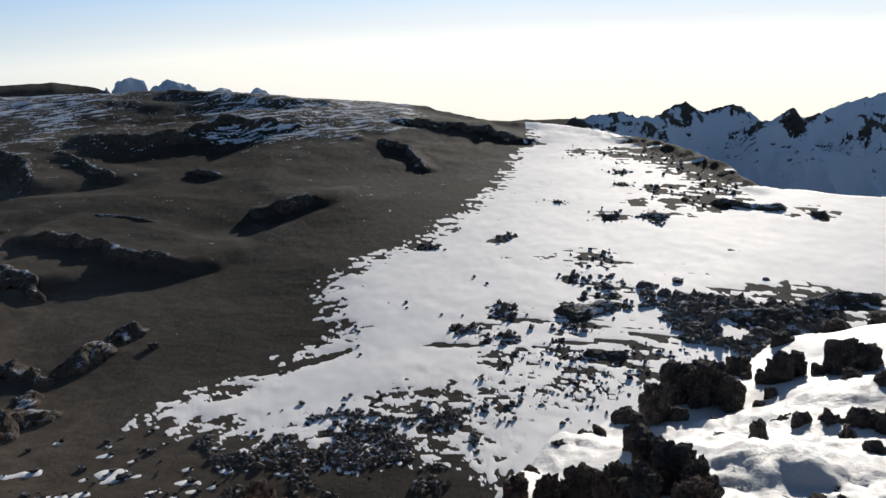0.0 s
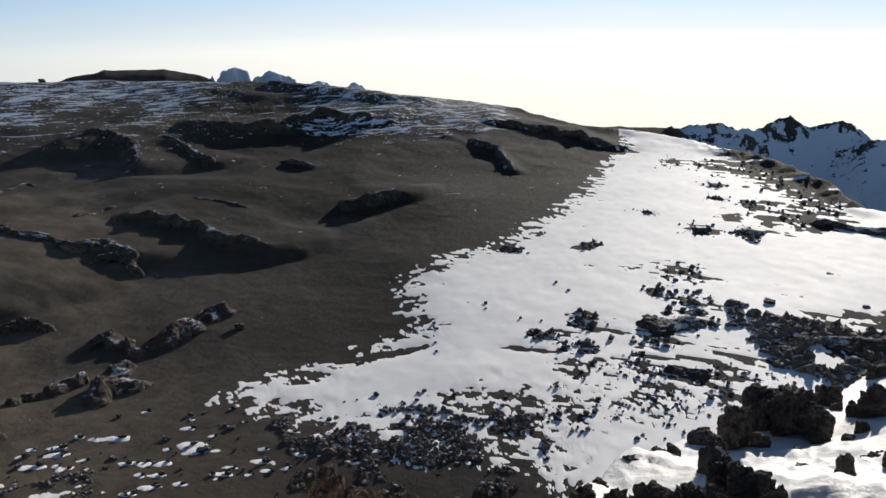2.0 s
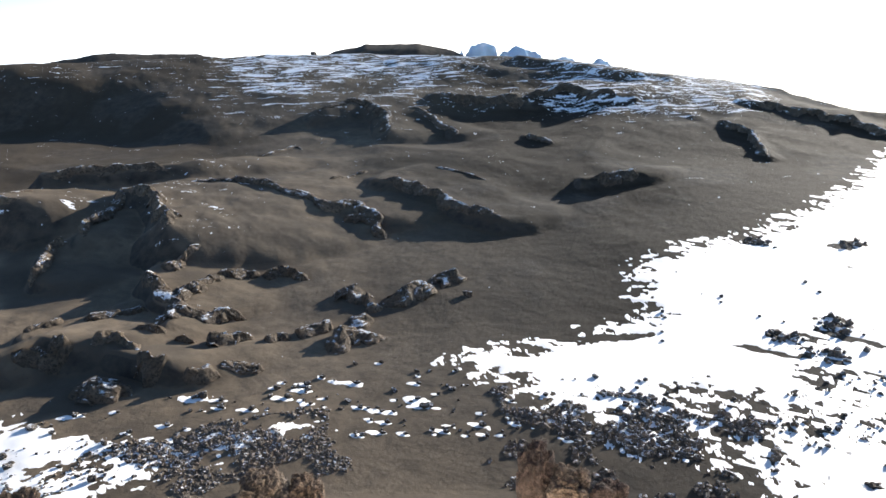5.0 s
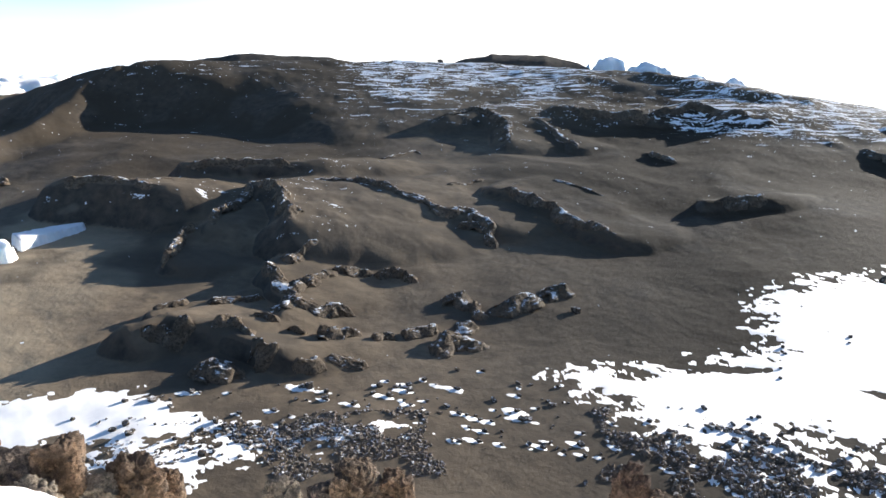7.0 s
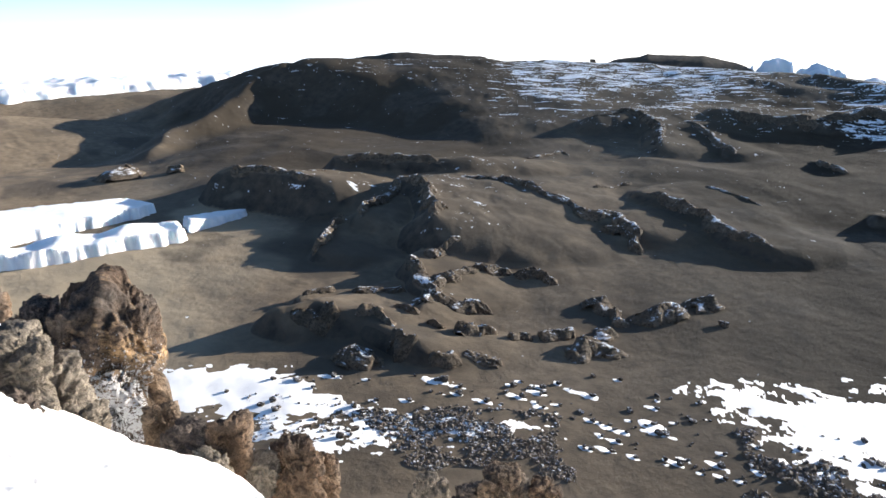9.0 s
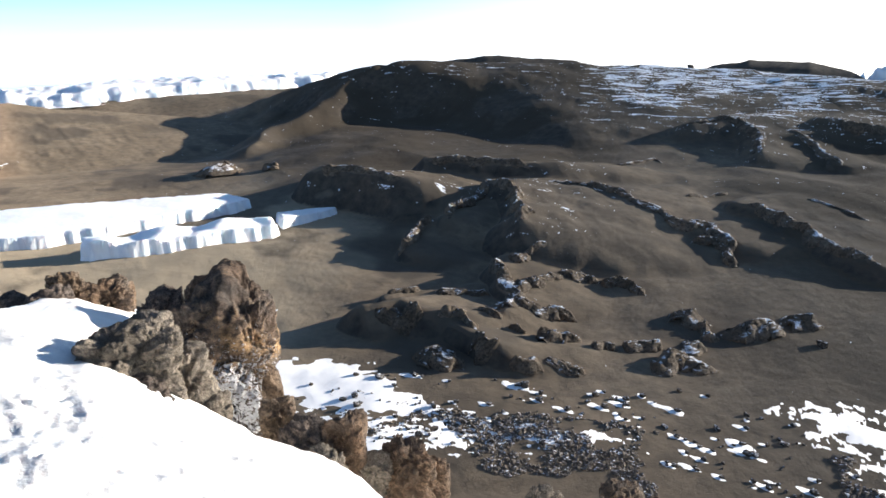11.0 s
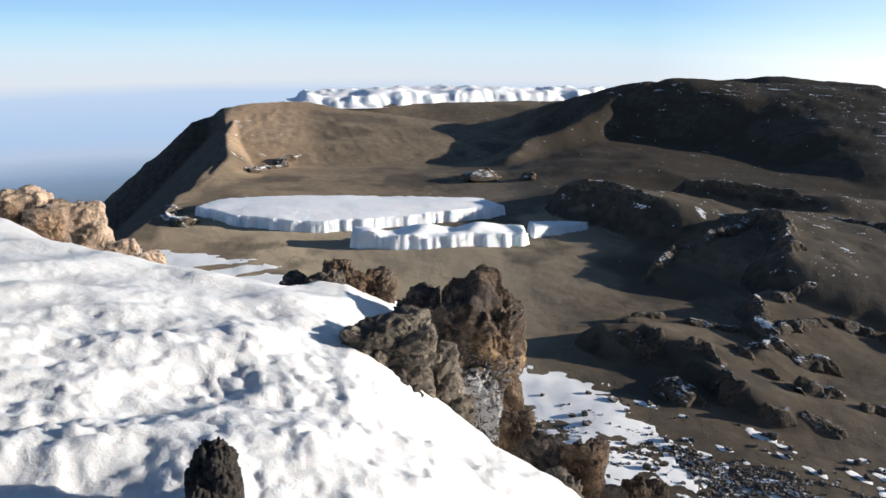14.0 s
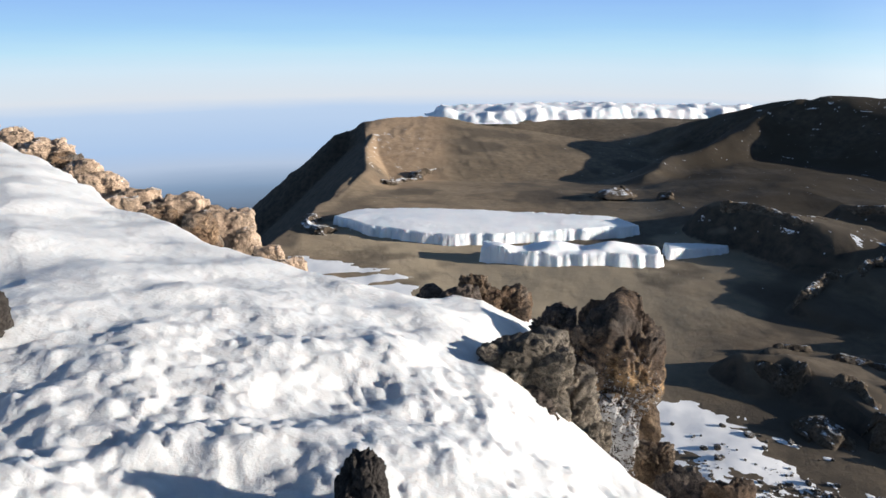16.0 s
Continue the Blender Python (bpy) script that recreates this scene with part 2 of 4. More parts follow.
def ramp(n, l, fac, stops):
    r = n.new("ShaderNodeValToRGB")
    while len(r.color_ramp.elements) < len(stops):
        r.color_ramp.elements.new(0.5)
    for e, (p, c) in zip(r.color_ramp.elements, stops):
        e.position = p
        e.color = (*c, 1) if len(c) == 3 else c
    l.new(fac, r.inputs[0])
    return r.outputs[0]


def grey(a, b):
    return [(a, (0, 0, 0)), (b, (1, 1, 1))]


def mix(n, l, fac, a, b, mode="MIX"):
    m = n.new("ShaderNodeMix")
    m.data_type, m.blend_type = "RGBA", mode
    if isinstance(fac, float):
        m.inputs[0].default_value = fac
    else:
        l.new(fac, m.inputs[0])
    for s, v in ((m.inputs[6], a), (m.inputs[7], b)):
        if isinstance(v, tuple):
            s.default_value = (*v, 1)
        else:
            l.new(v, s)
    return m.outputs[2]


def calc(n, l, op, a, b=0.0, c=0.0):
    m = n.new("ShaderNodeMath")
    m.operation = op
    for s, v in zip(m.inputs, (a, b, c)):
        if isinstance(v, (int, float)):
            s.default_value = v
        else:
            l.new(v, s)
    return m.outputs[0]


def bump(n, l, b, height_out, strength, distance):
    k = n.new("ShaderNodeBump")
    k.inputs["Strength"].default_value = strength
    k.inputs["Distance"].default_value = distance
    l.new(height_out, k.inputs["Height"])
    l.new(k.outputs[0], b.inputs["Normal"])


def up_ness(n, l):
    s = n.new("ShaderNodeSeparateXYZ")
    l.new(n.new("ShaderNodeNewGeometry").outputs["Normal"], s.inputs[0])
    return s.outputs["Z"]


def attribute(n, name):
    a = n.new("ShaderNodeAttribute")
    a.attribute_name = name
    return a.outputs["Fac"]


SNOW = (0.86, 0.88, 0.91)


def make_ground():
    m, n, l, b = material("cinder_ground", 0.95)
    big = tex(n, l, 0.012, 6, 0.6)
    mid = tex(n, l, 0.11, 8, 0.65)
    fine = tex(n, l, 0.9, 6, 0.7)
    ash = ramp(n, l, big, [(0.3, (0.158, 0.122, 0.086)), (0.5, (0.216, 0.168, 0.119)), (0.72, (0.262, 0.207, 0.149))])
    ash = mix(n, l, ramp(n, l, mid, grey(0.35, 0.75)), ash, (0.115, 0.094, 0.070))
    ash = mix(n, l, attribute(n, "pale"), ash, ramp(n, l, mid, [(0.3, (0.345, 0.284, 0.202)), (0.7, (0.385, 0.320, 0.232))]))
    # backlit and hill-shaded ash: the dimming is painted into the colour
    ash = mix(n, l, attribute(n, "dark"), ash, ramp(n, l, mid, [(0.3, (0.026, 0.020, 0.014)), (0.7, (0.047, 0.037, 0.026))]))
    stones = ramp(n, l, fine, grey(0.60, 0.70))
    ash = mix(n, l, calc(n, l, "MULTIPLY", stones, 0.55), ash, (0.060, 0.052, 0.046))
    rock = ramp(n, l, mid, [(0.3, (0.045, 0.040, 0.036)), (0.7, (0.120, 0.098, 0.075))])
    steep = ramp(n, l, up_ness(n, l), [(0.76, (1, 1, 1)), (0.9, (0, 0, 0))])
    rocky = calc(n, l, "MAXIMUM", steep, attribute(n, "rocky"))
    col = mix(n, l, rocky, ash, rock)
    tan = ramp(n, l, mid, [(0.3, (0.26, 0.185, 0.122)), (0.7, (0.38, 0.275, 0.185))])
    col = mix(n, l, attribute(n, "tan"), col, tan)
    # thin broken snow
    frost = attribute(n, "frost")
    turn = n.new("ShaderNodeMapping")
    turn.inputs["Rotation"].default_value = (0, 0, radians(-36))
    l.new(n.new("ShaderNodeTexCoord").outputs["Object"], turn.inputs["Vector"])
    streak = tex(n, l, 0.12, 3, 0.55, vec=turn.outputs[0], stretch=(0.26, 1.0, 1.0))
    speck = tex(n, l, 0.35, 5, 0.7)
    s = calc(n, l, "ADD", calc(n, l, "MULTIPLY", streak, 0.65), calc(n, l, "MULTIPLY", speck, 0.35))
    thr = calc(n, l, "MULTIPLY_ADD", frost, -0.21, 0.722)
    cover = calc(n, l, "MULTIPLY", calc(n, l, "SUBTRACT", s, thr), 60.0)
    cover = calc(n, l, "MINIMUM", calc(n, l, "MAXIMUM", cover, 0.0), 1.0)
    dots = calc(n, l, "SUBTRACT", tex(n, l, 0.20, 2, 0.5), calc(n, l, "MULTIPLY_ADD", frost, -0.20, 0.812))
    dots = calc(n, l, "MINIMUM", calc(n, l, "MAXIMUM", calc(n, l, "MULTIPLY", dots, 50.0), 0.0), 1.0)
    cover = calc(n, l, "MAXIMUM", cover, dots)
    col = mix(n, l, cover, col, SNOW)
    l.new(col, b.inputs["Base Color"])
    l.new(calc(n, l, "MULTIPLY_ADD", cover, 0.64, 0.11), b.inputs["Specular IOR Level"])
    l.new(calc(n, l, "MULTIPLY_ADD", cover, -0.2, 0.95), b.inputs["Roughness"])
    h = calc(n, l, "ADD", calc(n, l, "MULTIPLY", mid, 1.3), calc(n, l, "MULTIPLY", fine, 0.25))
    bump(n, l, b, h, 0.7, 1.0)
    return m


def make_snow(name, size, bumpy=0.5, deep=0.0, tone=1.0):
    m, n, l, b = material(name, 0.6)
    b.inputs["Diffuse Roughness"].default_value = 0.0
    b.inputs["Specular IOR Level"].default_value = 0.2 if deep else 0.95
    b.inputs["Roughness"].default_value = 0.6 if deep else 0.78
    if deep:
        b.inputs["Subsurface Weight"].default_value = 1.0
        b.inputs["Subsurface Radius"].default_value = (1.0, 0.9, 0.85)
        b.inputs["Subsurface Scale"].default_value = deep
    a = tex(n, l, 0.5 / size, 6, 0.6)
    f = tex(n, l, 6.0 / size, 5, 0.65)
    col = ramp(n, l, a, [(0.3, (0.672 * tone, 0.676 * tone, 0.685 * tone)), (0.6, (0.767 * tone, 0.766 * tone, 0.765 * tone))])
    l.new(col, b.inputs["Base Color"])
    bump(n, l, b, calc(n, l, "ADD", calc(n, l, "MULTIPLY", a, 1.0), calc(n, l, "MULTIPLY", f, 0.15)), bumpy, 0.35 * size)
    return m


def make_rock(name, size, dark, mid_c, light, snow=0.0, frost=0.0, alt=0.35, fine=5.0):
    m, n, l, b = material(name, 0.88)
    a = tex(n, l, 0.8 / size, 8, 0.68)
    f = tex(n, l, fine / size, 8, 0.74)
    rnd = n.new("ShaderNodeObjectInfo").outputs["Random"]
    col = ramp(n, l, a, [(0.32, dark), (0.5, mid_c), (0.68, light)])
    col = mix(n, l, ramp(n, l, f, grey(0.46, 0.62)), col, tuple(0.38 * v for v in mid_c))
    pit = tex(n, l, 3.2 * fine / size, 5, 0.7)
    if fine > 6:
        col = mix(n, l, calc(n, l, "MULTIPLY", ramp(n, l, pit, grey(0.50, 0.60)), 0.62), col, tuple(0.22 * v for v in mid_c))
    g = tex(n, l, 0.45 / size, 4, 0.55)
    tone = sum(mid_c) / 3
    col = mix(n, l, calc(n, l, "MULTIPLY", ramp(n, l, g, grey(0.47, 0.60)), alt), col, mix(n, l, ramp(n, l, f, grey(0.35, 0.65)), (0.9 * tone, 0.86 * tone, 0.82 * tone), (0.35 * tone, 0.33 * tone, 0.32 * tone)))
    bright = calc(n, l, "MULTIPLY_ADD", rnd, 0.30, 0.88)
    hsv = n.new("ShaderNodeHueSaturation")
    l.new(bright, hsv.inputs["Value"])
    l.new(col, hsv.inputs["Color"])
    col = hsv.outputs[0]
    if frost:
        c = n.new("ShaderNodeTexCoord").outputs["Object"]
        v = n.new("ShaderNodeVectorMath")
        v.operation = "DISTANCE"
        v.inputs[1].default_value = (0.05, -0.45, 0.85)
        l.new(c, v.inputs[0])
        h2 = tex(n, l, 30.0, 5, 0.7)
        grain = calc(n, l, "ADD", calc(n, l, "MULTIPLY", f, 0.35), calc(n, l, "MULTIPLY", h2, 0.65))
        w = calc(n, l, "ADD", grain, calc(n, l, "MULTIPLY_ADD", v.outputs["Value"], -0.21, -0.385))
        w = calc(n, l, "MINIMUM", calc(n, l, "MAXIMUM", calc(n, l, "MULTIPLY", w, 14.0), 0.0), frost)
        col = mix(n, l, w, col, SNOW)
    if snow:
        s = calc(n, l, "MULTIPLY_ADD", f, 0.5, up_ness(n, l))
        s = calc(n, l, "MULTIPLY_ADD", a, 0.9, s)
        s = calc(n, l, "MULTIPLY", calc(n, l, "SUBTRACT", s, 1.72 - 0.25 * snow), 9.0)
        s = calc(n, l, "MINIMUM", calc(n, l, "MAXIMUM", s, 0.0), 1.0)
        col = mix(n, l, s, col, SNOW)
    l.new(col, b.inputs["Base Color"])
    bump(n, l, b, calc(n, l, "ADD", calc(n, l, "SUBTRACT", a, calc(n, l, "MULTIPLY", pit, 0.10)), calc(n, l, "MULTIPLY", f, -0.35)), 1.0, 0.30 * size)
    return m


def make_ice():
    m, n, l, b = material("glacier_ice", 0.55)
    b.inputs["Diffuse Roughness"].default_value = 0.0
    b.inputs["Subsurface Weight"].default_value = 0.8
    b.inputs["Subsurface Radius"].default_value = (0.9, 1.0, 1.0)
    b.inputs["Subsurface Scale"].default_value = 5.0
    v = tex(n, l, 0.12, 6, 0.6, stretch=(1, 1, 0.12))
    a = tex(n, l, 0.03, 5, 0.6)
    side = ramp(n, l, v, [(0.30, (0.70, 0.77, 0.84)), (0.55, (0.88, 0.90, 0.92))])
    top = ramp(n, l, a, [(0.3, (0.80, 0.84, 0.89)), (0.6, (0.90, 0.91, 0.93))])
    l.new(mix(n, l, ramp(n, l, up_ness(n, l), grey(0.5, 0.85)), side, top), b.inputs["Base Color"])
    bump(n, l, b, calc(n, l, "ADD", v, calc(n, l, "MULTIPLY", a, 0.3)), 0.4, 1.2)
    return m


def make_haze():
    """The far lowland and the sea of cloud, seen through kilometres of air; emissive, with haze and daylight painted
    in.
    """
    m = bpy.data.materials.new("far_haze_glow")
    m.use_nodes = True
    n, l = m.node_tree.nodes, m.node_tree.links
    n.clear()
    out, em = n.new("ShaderNodeOutputMaterial"), n.new("ShaderNodeEmission")
    sep = n.new("ShaderNodeSeparateXYZ")
    l.new(n.new("ShaderNodeTexCoord").outputs["Object"], sep.inputs[0])
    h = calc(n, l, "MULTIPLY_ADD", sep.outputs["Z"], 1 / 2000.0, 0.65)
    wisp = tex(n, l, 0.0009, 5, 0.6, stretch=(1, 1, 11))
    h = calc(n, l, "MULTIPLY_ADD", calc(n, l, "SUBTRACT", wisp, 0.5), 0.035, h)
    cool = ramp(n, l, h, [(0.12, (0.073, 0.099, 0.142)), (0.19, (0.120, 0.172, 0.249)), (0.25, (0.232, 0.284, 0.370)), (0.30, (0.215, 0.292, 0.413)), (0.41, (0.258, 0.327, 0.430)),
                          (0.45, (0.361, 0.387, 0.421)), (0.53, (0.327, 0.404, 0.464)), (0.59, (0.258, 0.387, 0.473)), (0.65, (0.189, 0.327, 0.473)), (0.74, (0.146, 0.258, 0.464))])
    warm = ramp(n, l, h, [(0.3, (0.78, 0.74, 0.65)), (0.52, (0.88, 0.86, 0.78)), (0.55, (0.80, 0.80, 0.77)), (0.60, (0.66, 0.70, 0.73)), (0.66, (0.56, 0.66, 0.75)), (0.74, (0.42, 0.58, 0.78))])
    # sun glow painted into the emission: brighter below the sun
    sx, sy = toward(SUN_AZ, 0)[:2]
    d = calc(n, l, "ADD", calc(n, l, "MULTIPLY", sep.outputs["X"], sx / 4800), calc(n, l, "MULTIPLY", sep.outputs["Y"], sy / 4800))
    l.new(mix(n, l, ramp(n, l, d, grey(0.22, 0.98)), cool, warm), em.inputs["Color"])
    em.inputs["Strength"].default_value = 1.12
    l.new(em.outputs[0], out.inputs[0])
    return m


GROUND = make_ground()
FIELD_SNOW = make_snow("field_snow", 6.0, 0.02, tone=1.2)
NEAR_SNOW = make_snow("near_snow", 0.35, 0.45, 0.03, 0.87)
OUTCROP = make_rock("outcrop_rock", 8.0, (0.075, 0.058, 0.042), (0.155, 0.117, 0.082), (0.27, 0.21, 0.15), 0.34, alt=0.2)
BOULDER = make_rock("boulder_rock", 2.5, (0.065, 0.054, 0.044), (0.135, 0.110, 0.086), (0.23, 0.19, 0.15), 0.6)
SCREE = make_rock("scree_rock", 2.0, (0.105, 0.086, 0.070), (0.225, 0.185, 0.146), (0.37, 0.31, 0.25), 0.3)
LAVA = make_rock("near_lava", 0.35, (0.065, 0.053, 0.046), (0.175, 0.138, 0.114), (0.34, 0.26, 0.205), fine=9.0)
BROWN = make_rock("near_brown_rock", 0.4, (0.060, 0.044, 0.034), (0.29, 0.200, 0.130), (0.60, 0.45, 0.30), alt=0.8, fine=9.0)
FROSTED = make_rock("frosted_rock", 0.4, (0.018, 0.014, 0.012), (0.160, 0.110, 0.078), (0.56, 0.36, 0.18), 0.0, 0.55, 0.6, 9.0)
GREY = make_rock("near_grey_rock", 0.4, (0.075, 0.064, 0.053), (0.31, 0.258, 0.200), (0.58, 0.48, 0.365), alt=0.4, fine=9.0)
RED = make_rock("near_red_lava", 0.35, (0.060, 0.043, 0.034), (0.190, 0.122, 0.086), (0.36, 0.235, 0.16), fine=9.0)
BLACK = make_rock("near_black_lava", 0.3, (0.022, 0.019, 0.018), (0.062, 0.053, 0.048), (0.135, 0.115, 0.10), fine=9.0)
RUST = make_rock("near_rust_rock", 0.4, (0.050, 0.038, 0.030), (0.27, 0.175, 0.110), (0.56, 0.40, 0.26), alt=0.75, fine=9.0)
TAN = make_rock("ridge_tan_rock", 1.6, (0.27, 0.195, 0.145), (0.56, 0.42, 0.31), (0.74, 0.58, 0.45), 0.3, alt=0.2, fine=5.0)
ICE = make_ice()
HAZE = make_haze()


# ---- mesh tools ----
def grid_mesh(name, x, y, z, mat, keep=None, attributes=()):
    """A sheet from 2D arrays of places. keep: which quads stay."""
    rows, cols = x.shape
    idx = np.arange(rows * cols).reshape(rows, cols)
    quads = np.stack([idx[:-1, :-1], idx[:-1, 1:], idx[1:, 1:], idx[1:, :-1]], -1).reshape(-1, 4)
    if keep is not None:
        quads = quads[keep.reshape(-1)]
    used = np.unique(quads)
    remap = np.zeros(rows * cols, np.int64)
    remap[used] = np.arange(len(used))
    quads = remap[quads]
    co = np.stack([x, y, z], -1).reshape(-1, 3)[used]
    me = bpy.data.meshes.new(name)
    me.vertices.add(len(co))
    me.vertices.foreach_set("co", co.astype(np.float32).ravel())
    me.loops.add(len(quads) * 4)
    me.loops.foreach_set("vertex_index", quads.astype(np.int32).ravel())
    me.polygons.add(len(quads))
    me.polygons.foreach_set("loop_start", np.arange(0, len(quads) * 4, 4, dtype=np.int32))
    me.polygons.foreach_set("use_smooth", np.ones(len(quads), bool))
    me.update(calc_edges=True)
    for key, values in attributes:
        a = me.attributes.new(key, "FLOAT", "POINT")
        a.data.foreach_set("value", values.reshape(-1)[used].astype(np.float32))
    me.materials.append(mat)
    return me


def tri_mesh(name, co, faces, mat, smooth_faces=True):
    me = bpy.data.meshes.new(name)
    me.from_pydata([tuple(c) for c in co], [], [tuple(f) for f in faces])
    me.polygons.foreach_set("use_smooth", np.full(len(me.polygons), smooth_faces))
    me.materials.append(mat)
    return me


def ball(level):
    bm = bmesh.new()
    bmesh.ops.create_icosphere(bm, subdivisions=level, radius=1)
    co = np.array([v.co[:] for v in bm.verts])
    faces = np.array([[v.index for v in f.verts] for f in bm.faces])
    bm.free()
    return co, faces


BALLS = {k: ball(k) for k in (1, 2, 3, 4, 5, 6, 7)}


def cells3(p, seed):
    """Broken blocks in space: the gap to the next block, a number for each block, and a tilt of its face."""
    i = np.floor(p).astype(np.int64)
    near, second = np.full(len(p), 9.0), np.full(len(p), 9.0)
    mark, face = np.zeros(len(p)), np.zeros(len(p))
    for dx in (-1, 0, 1):
        for dy in (-1, 0, 1):
            for dz in (-1, 0, 1):
                j = i + np.array([dx, dy, dz])
                h = [lattice(j[:, 0], j[:, 1], j[:, 2], seed + s) for s in (1, 2, 3)]
                d = p - (j + 0.5 + 0.42 * np.stack(h, 1))
                r = np.sqrt((d * d).sum(1))
                first = r < near
                second = np.where(first, near, np.minimum(second, r))
                mark = np.where(first, (h[0] * 7.3 + h[1] * 3.1) % 2.0 - 1.0, mark)
                face = np.where(first, d[:, 0] * h[1] + d[:, 1] * h[2] + d[:, 2] * h[0], face)
                near = np.where(first, r, near)
    return second - near, mark, face


def crag_points(level, seed, size, flute=1.0, bold=1.0, box=0.78):
    """A broken block of lava, (x, y, z) metres large, its foot at z = 0. flute: below 1 the cracks run upright."""
    co, faces = BALLS[level]
    size = np.array(size, float)
    p = np.sign(co) * np.abs(co) ** box * size * 0.5
    s = float(np.prod(size) ** (1 / 3))
    off = np.array([seed * 3.7, seed * 1.9, seed * 5.3])
    q = p / s * np.array([1, 1, flute]) + off
    out = 0.13 * noise3(q * 1.9, seed) + 0.06 * noise3(q * 4.1, seed + 3)
    for f, amp in ((1.7, 0.085), (3.6, 0.055), (7.5, 0.034), (15.0, 0.018)):
        out = out + amp * bold * (1 - 2.4 * np.abs(noise3(q * f + 3.1, seed + 70)))
    f, amp = 2.1, 0.105 * bold
    for k in range({2: 1, 3: 2, 4: 3, 5: 4, 6: 5, 7: 6}[level]):
        w = q * f + 0.22 * np.stack([noise3(q * f * 1.6 + 5 * c, seed + 40 + c) for c in range(3)], 1)
        gap, mark, face = cells3(w, seed + 11 * k)
        deep = smooth(0.0, 0.30, gap)
        out = out + amp * (deep * (0.75 + 0.55 * mark + 0.9 * face) - 0.55)
        f, amp = f * 1.95, amp * 0.57
    if level > 4:
        out = out + 0.010 * noise3(q * 60, seed + 91) + 0.006 * noise3(q * 110, seed + 92)
    p = p + co * out[:, None] * s
    low, high = np.percentile(p, 1, 0), np.percentile(p, 99, 0)
    p = (p - (low + high) / 2) / (high - low) * size
    u = np.abs(p) / (size / 2)
    p = np.sign(p) * np.where(u < 0.75, u, 0.75 + 0.3 * np.tanh((u - 0.75) / 0.3)) * size / 2
    p[:, 2] += size[2] / 2
    return p, faces


# ---- ground ----
def ring_azimuths():
    fine = np.arange(-38, 128.01, 0.13)
    return np.concatenate([np.arange(-180, -38, 4.0), fine, np.arange(130, 180.1, 4.0)])


def ring_radii():
    inner = np.linspace(25, 225, 18)[:-1]
    main = 225 * np.exp(np.arange(0, math.log(1500 / 225), 0.0072))
    outer = 1500 * np.exp(np.arange(0.02, math.log(4700 / 1500) + 0.02, 0.021))
    return np.concatenate([inner, main, outer])


AZ, RAD = np.meshgrid(ring_azimuths(), ring_radii())
GX, GY = polar(AZ, RAD)
GZ = height(GX, GY)


def spread(az, a0, a1, a2, a3):
    return smooth(a0, a1, az) * smooth(a3, a2, az)


up = GZ - FLOOR
frost = np.zeros_like(GZ)
patchy = 14 * fbm(GX / 70, GY / 70, 3, 72)
frost = np.maximum(frost, 1.05 * spread(AZ, 16, 26, 38, 48) * smooth(18, 56, up + patchy) * smooth(800, 1020, RAD))
frost = np.maximum(frost, 0.50 * spread(AZ, 36, 44, 57, 63) * smooth(10, 60, up + patchy))
frost = np.maximum(frost, 0.95 * spread(AZ, -3, 3, 16, 22) * smooth(12, 26, up) * smooth(760, 860, RAD))
frost = np.maximum(frost, 0.62 * spread(AZ, -4, 4, 40, 48) * smooth(12, 30, up) * smooth(640, 800, RAD))
frost = np.maximum(frost, 0.30 * spread(AZ, -10, 0, 70, 80) * smooth(560, 650, RAD))
frost = np.maximum(frost, 0.12 + 0 * frost)
frost = np.maximum(frost, 0.52 * smooth(13, 20, up) * smooth(950, 820, RAD))
frost = np.maximum(frost, 0.5 * spread(AZ, 82, 85, 90, 92) * smooth(880, 1000, RAD) * smooth(1290, 1200, RAD))
frost = np.where((AZ < -6) & (RAD > 980), 1.8 - 1.15 * smooth(0.45, 1.0, ridged(GX / 40, GY / 40, 3, 71)) * smooth(-260, -170, GZ), frost)
frost = frost - 1.3 * (AZ < -9) * (RAD > 1120) * (RAD < 1500) * smooth(-186, -172, GZ + 20 * fbm(GX / 26, GY / 26, 4, 73, 0.6))
frost = np.where((RAD > 2100) | ((RAD > 1420) & (AZ > 10)), 0.0, frost)
rocky = smooth(0.1, 0.6, fbm(GX / 70, GY / 70, 4, 81)) * 0.7
rocky = np.maximum(rocky, 0.45 * smooth(8, 16, flow_at(GX, GY) + 3 * fbm(GX / 9, GY / 9, 3, 85)))
rocky = np.maximum(rocky, 0.9 * spread(AZ, -34, -28, -5, 0) * smooth(290, 330, RAD) * smooth(700, 600, RAD))
rocky = np.where((AZ < -6) & (RAD > 600) & (RAD < 1150), rocky * (1 - 0.8 * smooth(600, 700, RAD)), rocky)
rocky = np.maximum(rocky, (RAD > 1440) * (AZ > 20) * (AZ < 54) * 1.0)
tan_area = spread(AZ, 81, 84, 95, 98) * smooth(1500, 1380, RAD) * smooth(820, 1080, RAD + 60 * fbm(GX / 60, GY / 60, 3, 83))
drift = 60 * fbm(GX / 90, GY / 90, 3, 91)
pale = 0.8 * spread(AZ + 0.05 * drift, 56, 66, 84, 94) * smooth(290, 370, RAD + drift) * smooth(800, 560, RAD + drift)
# mask for painted shade: ash against the sun and below the hill's shaded face
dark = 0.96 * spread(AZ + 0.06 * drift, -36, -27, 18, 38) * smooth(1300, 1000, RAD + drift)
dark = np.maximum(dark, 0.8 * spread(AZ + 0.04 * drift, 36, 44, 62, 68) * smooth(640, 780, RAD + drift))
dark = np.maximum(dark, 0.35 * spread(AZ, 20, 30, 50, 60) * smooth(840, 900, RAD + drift))
